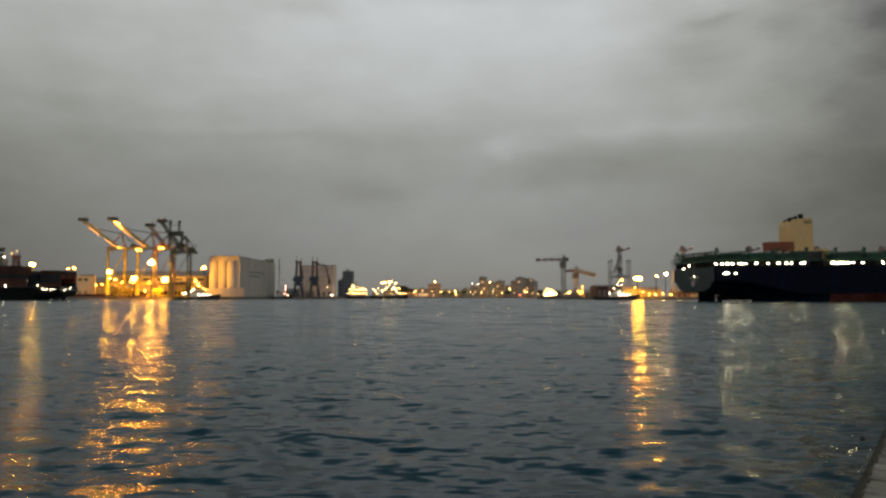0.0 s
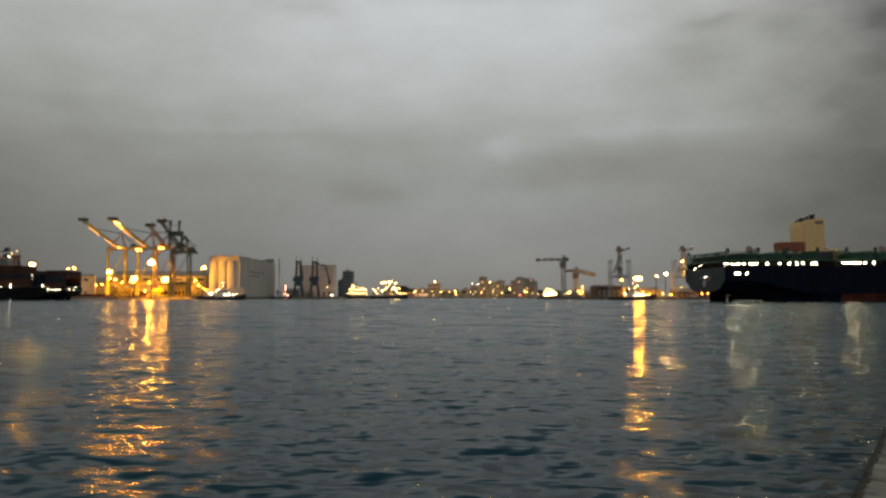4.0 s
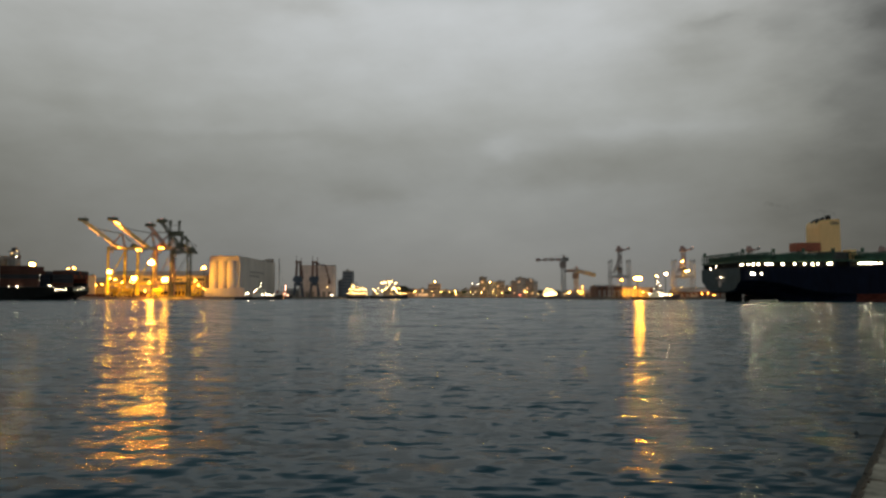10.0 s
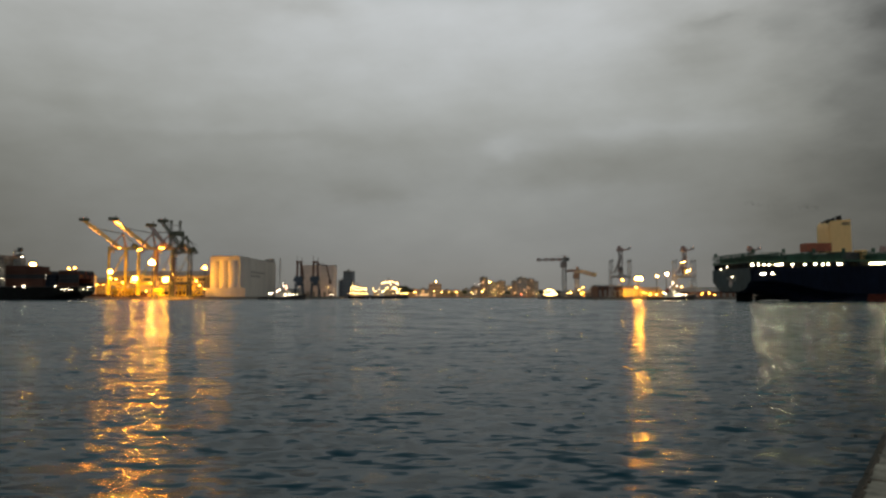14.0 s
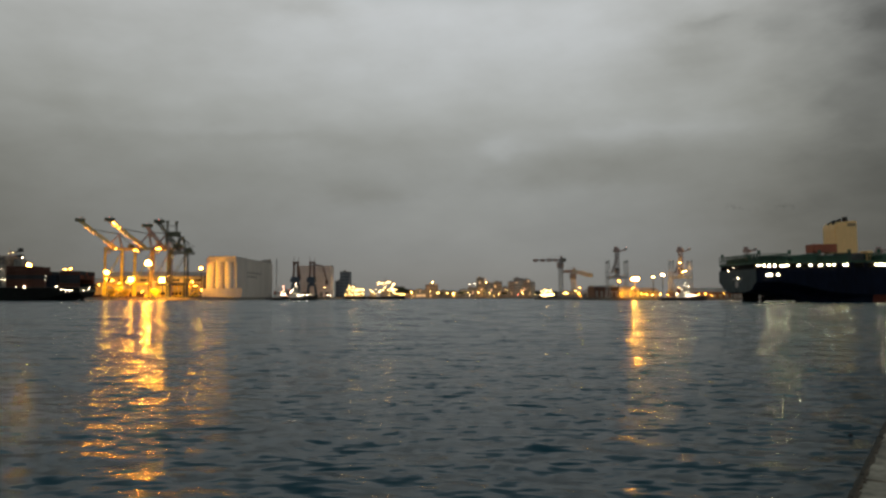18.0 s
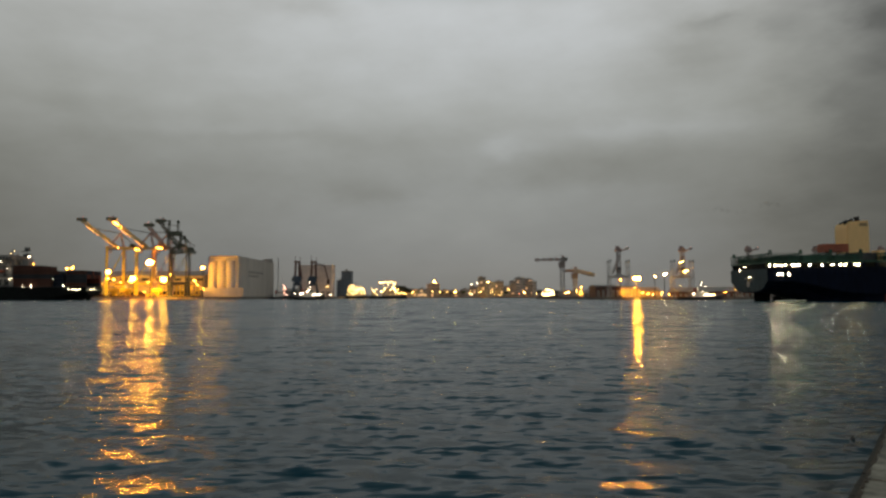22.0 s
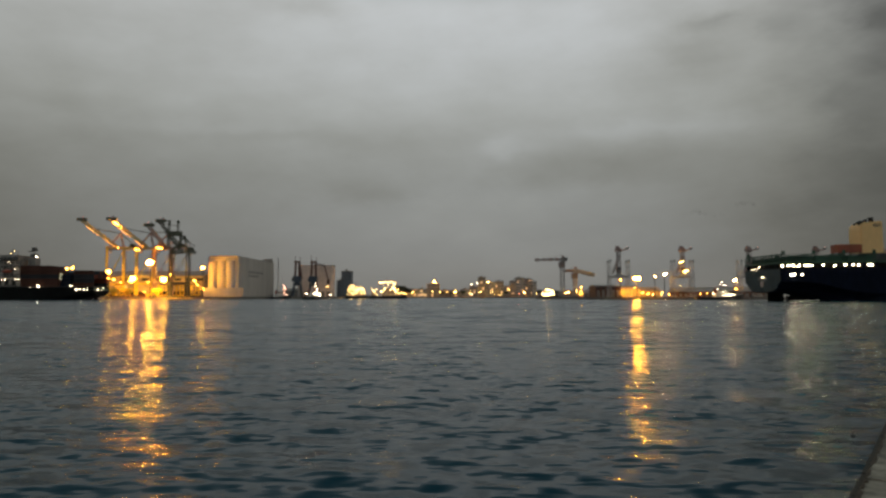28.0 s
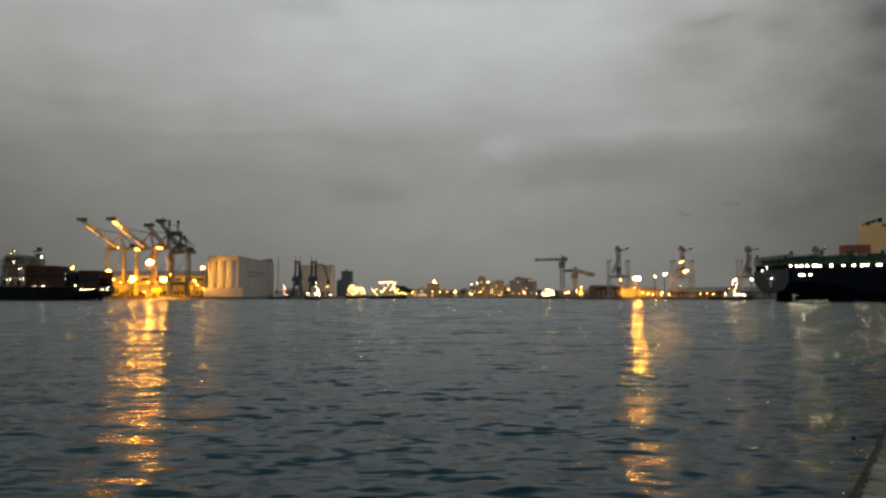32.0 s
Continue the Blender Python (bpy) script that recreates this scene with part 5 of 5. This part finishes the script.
lit_ship(-89.0, 900, 46, "dark offshore vessel with rows of floodlights on its derricks", ((3, 11, 4.5, 3, 8), (16, 30, 4.5, 3, 9), (18, 26, 4, 9, 13)),
         [(3.5, -5, 11, 1.35, deck_flood), (7, -5, 8.5, 1.76, deck_flood), (9, -5, 6.2, 1.35, deck_flood), (10.5, -5, 11.5, 1.22, deck_flood), (13, -5, 18.6, 1.08, deck_flood), (15, -5, 19.6, 1.08, deck_flood), (17, -5, 20, 1.22, deck_flood), (19, -5, 20, 1.22, deck_flood),
          (23.5, -5, 20, 1.22, deck_flood), (26, -5, 20, 1.22, deck_flood), (29, -5, 19.8, 1.22, deck_flood), (31.5, -5, 19.0, 1.08, deck_flood), (33.5, -5, 18.6, 1.22, deck_flood), (15.5, -5, 8.6, 1.35, deck_flood), (19, -5, 11.4, 1.49, deck_flood),
          (20.5, -5, 13.5, 1.08, deck_flood), (24, -5, 16.5, 1.08, deck_flood), (26.5, -5, 11.3, 1.49, deck_flood), (29, -5, 13.5, 1.35, deck_flood), (31, -5, 11, 1.49, deck_flood), (33, -5, 8.5, 1.35, deck_flood), (36, -5, 12, 1.0, warm_lo), (26.5, -5, 6, 0.8, warm_lo),
          (37, -5, 6.6, 0.8, warm_lo), (41, -5, 6.6, 0.8, warm_lo), (43, -5, 6.6, 0.7, warm_lo)], ((14, 3, 22), (21.6, 13, 25.5), (28, 3, 21.5), (35, 3, 17)))
lit_ship(110.4, 830, 20, "small brightly lit ferry at the shipyard quay", ((2, 16, 3.6, 3, 6.2), (4, 14, 3.2, 6.2, 8.8)),
         [(2 + 1.55 * i, -4.2, 5.0 + rng.uniform(-0.6, 0.6), 1.0, deck_flood) for i in range(10)] + [(3 + 1.8 * i, -4.0, 8.0, 1.2, deck_flood) for i in range(7)] + [(6 + 2.1 * i, -3.8, 10.2 + rng.uniform(-0.5, 0.5), 0.9, deck_flood) for i in range(4)], ((9, 8.7, 13),))


def tree(x, y, h, z0):
    base = thing("tree", "dark broad-crowned harbour tree", "tree", pose(x, y, z0), "trees on the far quay")
    bm = bmesh.new()
    bar(bm, (0, 0, 0), (0, 0, h * 0.5), h * 0.07, h * 0.07, 7)
    for k in range(5):
        a = k * 1.256
        bar(bm, (0, 0, h * 0.4), (math.cos(a) * h * 0.28, math.sin(a) * h * 0.28, h * 0.72), h * 0.03)
    part("trunk", bm, bark, base)
    vs, fs = [], []
    rg = random.Random(int(x * 7))
    for k in range(420):
        a, el = rg.uniform(0, 6.28), rg.uniform(-0.4, 1)
        rr = h * 0.42 * rg.uniform(0.45, 1.05)
        c = Vector((math.cos(a) * rr, math.sin(a) * rr, h * 0.68 + el * h * 0.3 * rg.uniform(0.5, 1)))
        n = Vector((rg.uniform(-1, 1), rg.uniform(-1, 1), rg.uniform(-1, 1))).normalized()
        u = n.orthogonal().normalized() * h * 0.05
        v = n.cross(u).normalized() * h * 0.05
        i0 = len(vs)
        vs += [c - u, c + v, c + u, c - v]
        fs.append((i0, i0 + 1, i0 + 2, i0 + 3))
    me = bpy.data.meshes.new("crown")
    me.from_pydata(vs, [], fs)
    me.materials.append(leaf)
    ob = new("crown", me)
    ob.parent = base
    return base


bark = surf("bark", (0.08, 0.06, 0.045), 0.9)
leaf = surf("dark_leaves", (0.05, 0.07, 0.035), 0.7)
for tx, th in ((-57.6, 13), (-51.8, 15), (-46.1, 12), (-41.7, 10)):
    tree(tx, 940, th, 2.0)
for tx, th in ((2.3, 12), (18.0, 11), (42.8, 13), (130.6, 12), (198.1, 14), (215.0, 12), (231.9, 13)):
    tree(tx, 1502, th, 2.0)


# ---- shipyard cranes and sheds on the right ----
def portal_crane(x, y, z0, label, lamps=()):
    """Slewing crane between four upright lattice legs, its jib folded down."""
    base = thing("shipyard_crane", label, "crane", pose(x, y, z0), "shipyard portal cranes")
    for sx in (-1, 1):
        for sy in (-1, 1):
            bm = bmesh.new()
            truss(bm, (sx * 8.4, sy * 5, 0.6), (sx * 8.0, sy * 4.6, 30.5), 1.5, 1.5, 7, 0.15)
            box(bm, sx * 8.4 - 1.2, sx * 8.4 + 1.2, sy * 5 - 1.4, sy * 5 + 1.4, 0, 0.9)
            part("leg", bm, jib_pale, base)
            bm = bmesh.new()
            bar(bm, (sx * 8.0, sy * 4.6, 30.5), (sx * 8.0, sy * 4.6, 31.6), 2.0)
            bar(bm, (sx * 8.0, sy * 4.6, 31.6), (sx * 8.0, sy * 4.6, 33.4), 0.3)
            part("leg_head", bm, crane_grey, base)
        bm = bmesh.new()
        bar(bm, (sx * 8.3, -5, 9), (sx * 8.3, 5, 9), 0.55)
        bar(bm, (sx * 8.1, -4.7, 21), (sx * 8.1, 4.7, 21), 0.5)
        bar(bm, (sx * 8.2, -4.8, 20.8), (sx * 8.2, 4.9, 9.2), 0.25)
        part("side_brace", bm, crane_grey, base)
    for sy in (-1, 1):
        bm = bmesh.new()
        truss(bm, (-8.2, sy * 4.8, 17.5), (8.2, sy * 4.8, 17.5), 0.9, 1.4, 8, 0.24)
        part("cross_girder", bm, crane_grey, base)
        bm = bmesh.new()
        bar(bm, (-8, sy * 4.9, 5), (8, sy * 4.9, 5), 0.45)
        bar(bm, (-8, sy * 4.9, 5.2), (0, sy * 4.8, 16.6), 0.22)
        bar(bm, (8, sy * 4.9, 5.2), (0, sy * 4.8, 16.6), 0.22)
        part("cross_brace", bm, crane_grey, base)
    bm = bmesh.new()
    box(bm, -3.4, 4.0, -3.6, 3.6, 18.3, 19.2)
    bar(bm, (0.4, 0, 19.2), (0.4, 0, 20.4), 4.6, 4.6, 14)
    part("slew_ring", bm, crane_grey, base)
    bm = bmesh.new()
    truss(bm, (0.4, 0, 20.4), (0.4, 0, 40), 3.0, 3.0, 8, 0.36)
    part("tower", bm, crane_rust2, base)
    bm = bmesh.new()
    box(bm, -1.7, 2.2, -1.7, 1.7, 21, 26)
    bmesh.ops.bevel(bm, geom=bm.edges[:], offset=0.2, segments=1, affect="EDGES")
    cab = part("operator_cab", bm, crane_rust2, base)
    bm = bmesh.new()
    box(bm, -1.3, 1.8, -1.76, -1.68, 23.6, 25.3)
    part("window", bm, window_glass, cab)
    bm = bmesh.new()
    box(bm, -2.6, 2.8, -2.2, 2.2, 39.6, 42.2)
    box(bm, -1.9, 0.6, -1.8, 1.8, 42.2, 44.4)
    bar(bm, (1.8, 0, 42.2), (1.8, 0, 43.6), 0.9)
    bmesh.ops.bevel(bm, geom=bm.edges[:], offset=0.25, segments=1, affect="EDGES")
    part("machinery_house", bm, crane_red, base)
    bm = bmesh.new()
    truss(bm, (2.8, 0, 40.6), (8.4, 0, 42.0), 1.4, 1.2, 4, 0.26)
    part("counterweight_arm", bm, crane_red, base)
    bm = bmesh.new()
    box(bm, 6.8, 9.2, -1, 1, 41.6, 43.4)
    bmesh.ops.bevel(bm, geom=bm.edges[:], offset=0.15, segments=1, affect="EDGES")
    part("counterweight", bm, jib_pale, base, "pale concrete counterweight")
    bm = bmesh.new()
    truss(bm, (0.2, -2.4, 36), (-5.4, -2.4, 20.5), 1.5, 1.5, 7, 0.26)
    bar(bm, (0.4, -1.5, 40), (-4.6, -2.4, 23), 0.16)
    part("folded_jib", bm, crane_rust2, base)
    shared("mast_lamp", bulb_mesh(0.5, mast_pink), base, 8.0, -1.2, 43.5, "small warm lamp")
    for lx, lz, r, mt in lamps:
        shared("floodlight", bulb_mesh(r, mt, 0.8), base, lx, -6.4, lz, "glowing warm floodlight")
    return base


jib_pale = surf("jib_pale_paint", (0.40, 0.38, 0.36), 0.6, 0, 0.2, 0.3)
crane_rust2 = surf("crane_weathered_paint", (0.24, 0.19, 0.18), 0.6, 0, 0.35, 0.2)
pc = portal_crane(154.4, 645, 2.2, "weathered portal shipyard crane, reddish cab, folded jib")
for q in (268.6, 327.9, 385.2):
    copy_thing(pc, pose(q, 645, 2.2))
portal_crane(210.2, 645, 2.2, "weathered portal shipyard crane with two lit floodlights", [(-1.6, 30.6, 1.0, warm_mid), (-3.4, 30.2, 0.8, warm_mid), (0.2, 22.2, 1.3, warm_mid), (2.6, 22.8, 1.1, warm_mid)])


def hammer_crane(x, y, z0, h, jl, jr, drop, label):
    base = thing("tower_crane", label, "crane", pose(x, y, z0), "tower cranes in the shipyard")
    bm = bmesh.new()
    truss(bm, (0, 0, 0), (0, 0, h), 3.4, 3.4, 9, 0.55)
    part("tower", bm, crane_grey, base)
    bm = bmesh.new()
    box(bm, -3.4, 2.4, -2.2, 2.2, h - 8, h - 2.5)
    part("cab", bm, crane_rust2, base)
    bm = bmesh.new()
    truss(bm, (0, 0, h), (jl, 0, h - 0.5), 1.6, 1.5, 10, 0.3)
    jib = part("jib", bm, jib_pale, base)
    for u in (0.12, 0.36, 0.60, 0.86):
        bm = bmesh.new()
        truss(bm, (jl * u, 0, h - 0.5 * u), (jl * (u + 0.15), 0, h - 0.5 * u - 0.07), 2.0, 2.0, 2, 0.7)
        part("red_section", bm, crane_red, jib, "dark red painted section")
    bm = bmesh.new()
    truss(bm, (0, 0, h), (jr, 0, h + drop), 2.6, 3.0, 9, 0.8)
    box(bm, jr * 0.62, jr * 0.95, -1.2, 1.2, h + drop * 0.9 - 1.4, h + drop * 0.9 + 1.2)
    part("counter_jib", bm, crane_grey, base)
    bm = bmesh.new()
    bar(bm, (-1.2, 0, h), (0.4, 0, h + 4), 0.5)
    bar(bm, (1.6, 0, h), (0.4, 0, h + 4), 0.5)
    bar(bm, (0.4, 0, h + 4), (jl * 0.7, 0, h + 0.6), 0.18)
    box(bm, -0.6, 1.8, -1, 1, h + 1.6, h + 3.2)
    part("apex", bm, crane_red, base)
    return base


hammer_crane(116.8, 715, 2.2, 38.5 - 2.2, -26.0, 4.5, 0.0, "grey tower crane with a long level jib")
hammer_crane(132.6, 735, 2.2, 28.4 - 2.2, -11.5, 19.0, -4.5, "grey tower crane with a drooping jib")
brick_wall = surf("workshop_brick", (0.18, 0.085, 0.06), 0.8, 0, 0.3, 0.3)
shed("warehouse", "reddish brown shipyard workshop", 138.7, 160.8, 665, 30, 11.8 - 2.2, 2.2, brick_wall, shed_roof, 5, 0.05)
shed("warehouse", "low shipyard shed lit orange", 161.7, 180.4, 672, 24, 8.9 - 2.2, 2.2, shed_wall, shed_roof, 5)
shed("warehouse", "low shipyard shed lit orange", 181.3, 200.0, 676, 24, 7.9 - 2.2, 2.2, shed_wall, shed_roof, 5)
shed("warehouse", "low brown shipyard shed", 217.6, 250.9, 680, 30, 6.9 - 2.2, 2.2, brick_wall, shed_roof, 7)
shed("warehouse", "low brown shipyard shed", 252.9, 311.7, 690, 30, 7.4 - 2.2, 2.2, brick_wall, shed_roof, 10)
shed("warehouse", "low dark quay shed", 135.3, 149.0, 705, 20, 5.7 - 2.2, 2.2, city_wall_b, shed_roof, 3)
for lx, lz, mt, r in ((122.4, 6.4, warm_mid, 1.3), (119.6, 5.6, warm_lo, 0.9), (130.6, 8.1, warm_mid, 0.9), (135.0, 7.0, sodium_mid, 1.6), (133.2, 5.4, sodium_mid, 1.2), (135.0, 11.6, sodium_lo, 0.8),
                      (138.6, 5.0, sodium_lo, 0.9), (145.9, 3.1, white_lo, 0.9), (159.3, 6.9, sodium_lo, 0.8)):
    lamp_post(lx, 716, lz, mt, r, 2.2)
for lx, lz, mt, r in ((166.6, 10.4, sodium_mid, 0.8), (173.5, 6.0, sodium_mid, 0.9), (178.4, 4.5, sodium_mid, 0.9), (183.3, 4.0, warm_mid, 0.8),
                      (190.2, 5.5, sodium_mid, 1.0), (197.0, 4.5, sodium_mid, 0.8), (206.3, 10.9, warm_lo, 0.8), (223.5, 5.0, sodium_mid, 0.8),
                      (229.4, 5.5, sodium_mid, 0.8), (234.3, 4.0, sodium_lo, 0.9), (245.5, 6.0, sodium_mid, 0.8), (254.4, 8.9, sodium_mid, 0.9)):
    lamp_post(lx, 640, lz, mt, r, 2.2)

TUG_M = tug("dark moored harbour tug with a column of pink-white lamps", [(5, -2.6, 12.6, 0.7, pink_lamp), (5, -2.6, 11.2, 0.8, pink_lamp), (5, -2.6, 9.6, 0.8, pink_lamp), (5.0, -2.6, 8.0, 0.6, pink_lamp), (4.2, -3.4, 5.6, 0.7, pink_lamp), (7.5, -3.4, 4.0, 1.0, pink_lamp)], 22)
TUG_M.matrix_basis = pose(-151.6, 690, 0)



def signal_mast(x, y, top):
    """A slim guyed lattice pole on the quay."""
    base = thing("signal_mast", "slim grey lattice signal mast on the quay", "mast", pose(x, y, 2.4))
    bm = bmesh.new()
    truss(bm, (0, 0, 0), (0, 0, top - 2.4), 0.7, 0.7, 16, 0.14)
    part("pole", bm, crane_grey, base)
    bm = bmesh.new()
    bar(bm, (-1.6, 0, top - 6), (1.6, 0, top - 6), 0.15)
    bar(bm, (-1.0, 0, top - 9), (1.0, 0, top - 9), 0.15)
    part("crossarm", bm, crane_grey, base)
    for sx in (-1, 1):
        bm = bmesh.new()
        bar(bm, (0, 0, top - 8), (sx * 8, 3, 0), 0.07)
        part("guy_wire", bm, dark_steel, base)


signal_mast(-156.4, 704, 39.0)


# ---- a float under the quay and smoke from the funnel ----
def float_thing():
    base = thing("mooring_float", "small black net float bobbing on the water", "float")
    bm = bmesh.new()
    g = bmesh.ops.create_uvsphere(bm, u_segments=14, v_segments=9, radius=0.034)
    for v in g["verts"]:
        v.co.z *= 0.8
    part("float_body", bm, rubber, base, smooth=True)
    bm = bmesh.new()
    bar(bm, (0, 0, 0.022), (0.003, 0, 0.046), 0.012, 0.012, 8)
    part("eyelet", bm, dark_steel, base)
    return base


FLOAT = float_thing()


def smoke_material():
    m = bpy.data.materials.new("thin_smoke")
    m.use_nodes = True
    N, L = m.node_tree.nodes, m.node_tree.links
    b = N["Principled BSDF"]
    b.inputs["Base Color"].default_value, b.inputs["Roughness"].default_value = (0.08, 0.07, 0.065, 1), 1.0
    co = N.new("ShaderNodeTexCoord")
    n = N.new("ShaderNodeTexNoise")
    n.inputs["Scale"].default_value, n.inputs["Detail"].default_value = 0.3, 3
    L.new(co.outputs["Object"], n.inputs["Vector"])
    r = N.new("ShaderNodeMapRange")
    r.inputs["From Min"].default_value, r.inputs["From Max"].default_value = 0.3, 0.75
    r.inputs["To Min"].default_value, r.inputs["To Max"].default_value = 0.0, 0.07
    L.new(n.outputs["Fac"], r.inputs[0])
    L.new(r.outputs[0], b.inputs["Alpha"])
    return m


thin_smoke = smoke_material()


def smoke_puff(seed, length):
    """A loose drift of small thin flakes."""
    rg = random.Random(seed)
    bm = bmesh.new()
    for _ in range(14):
        x = rg.gauss(0, 0.5) * length
        c = Vector((x, rg.uniform(-1.5, 1.5), rg.gauss(0, 0.55) - 0.03 * abs(x) * x * 0.4))
        n = Vector((rg.uniform(-0.5, 0.5), -1, rg.uniform(-0.5, 0.5))).normalized()
        u = n.orthogonal().normalized()
        w = n.cross(u)
        q = rg.uniform(0.8, 1.5)
        bm.faces.new([bm.verts.new(c + (u * math.cos(k * 1.0472) + w * math.sin(k * 1.0472)) * q) for k in range(6)])
    return solid("smoke_puff", bm, thin_smoke, "thin grey-brown smoke drifting from the ship's funnel", "smoke", "stuff")


SMOKE = [smoke_puff(2, 5.5), smoke_puff(5, 4.5)]


# ---- movements ----
def motions():
    walk(WATER, [(0, pose(0, 0, 0)), (32, pose(-26, -12, 0))])
    walk(SHIP, [(0, pose(113.00, 332.72, 0, 0, -0.9, 10.00)), (6, pose(122.14, 337.20, 0, 0, -0.9, 8.41)), (13, pose(132.24, 342.45, 0, 0, -0.9, 6.55)), (16.5, pose(137.25, 345.08, 0, 0, -0.9, 5.62)), (20, pose(142.46, 347.72, 0, 0, -0.9, 4.69)), (25, pose(149.50, 351.48, 0, 0, -0.9, 3.36)), (28, pose(153.75, 353.75, 0, 0, -0.9, 2.56)), (32, pose(159.30, 356.77, 0, 0, -0.9, 1.50))])
    walk(LSHIP, [(0, pose(-244.22, 482, 0)), (16, pose(-231.61, 482, 0)), (32, pose(-219.01, 482, 0))])
    walk(FLOAT, [(0, pose(6.53, 11.65, 0.012)), (1, pose(6.47, 11.65, 0.012)), (3, pose(6.31, 11.42, 0.012)), (6, pose(6.50, 11.75, 0.012)), (9, pose(6.69, 12.10, 0.012)), (13, pose(6.47, 11.75, 0.012)), (17, pose(6.56, 11.95, 0.012)), (20, pose(6.41, 11.65, 0.012)), (23, pose(6.35, 11.56, 0.012)), (27, pose(6.52, 11.85, 0.012)), (32, pose(6.39, 11.61, 0.012))])
    walk(SMOKE[0], [(0, pose(166.2, 342.1, 33, 0, 78)), (4, pose(172.5, 345.1, 33, 0, 78)), (6, pose(167.1, 342, 44.0)), (9, pose(159.3, 342, 44.7)), (13, pose(149.8, 342, 45.3)), (20, pose(137.3, 342, 43.2)), (32, pose(116.2, 342, 40.5))])
    walk(SMOKE[1], [(0, pose(166.2, 342.1, 33, 0, 78)), (8, pose(178.7, 348.2, 33, 0, 78)), (10.5, pose(176.9, 342, 43.2)), (14, pose(169.0, 342, 44.2)), (20, pose(155.8, 342, 45.3)), (32, pose(133.4, 342, 45.8))])
    walk(TUG_R, [(0, pose(121.95, 520, 0)), (3.5, pose(131.51, 520, 0)), (6, pose(138.69, 520, 0)), (10, pose(149.85, 520, 0)), (13, pose(157.82, 520, 0)), (16.5, pose(167.38, 520, 0)), (20, pose(176.15, 520, 0)), (24, pose(186.91, 520, 0)), (28, pose(195.68, 520, 0)), (32, pose(203.65, 520, 0))])
    walk(TUG_L, [(0, pose(-186.70, 560, 0, 0, 0, 0)), (3, pose(-172.10, 560, 0, 0, 0, 0)), (6, pose(-157.94, 560, 0, 0, 0, 0)), (9, pose(-143.78, 560, 0, 0, 0, 0)), (13, pose(-126.18, 560, 0, 0, 0, 0)), (14.5, pose(-120.60, 560, 0, 0, 0, 0)), (16.5, pose(-114.59, 560, 0, 0, 0, 8)), (18, pose(-110.73, 560, 0, 0, 0, 16)), (20, pose(-106.01, 560, 0, 0, 0, 30)), (22, pose(-102.15, 560, 0, 0, 0, 52)), (25, pose(-99.14, 560, 0, 0, 0, 78)), (28, pose(-97.85, 560, 0, 0, 0, 87)), (32, pose(-97.43, 560, 0, 0, 0, 92))])


motions()
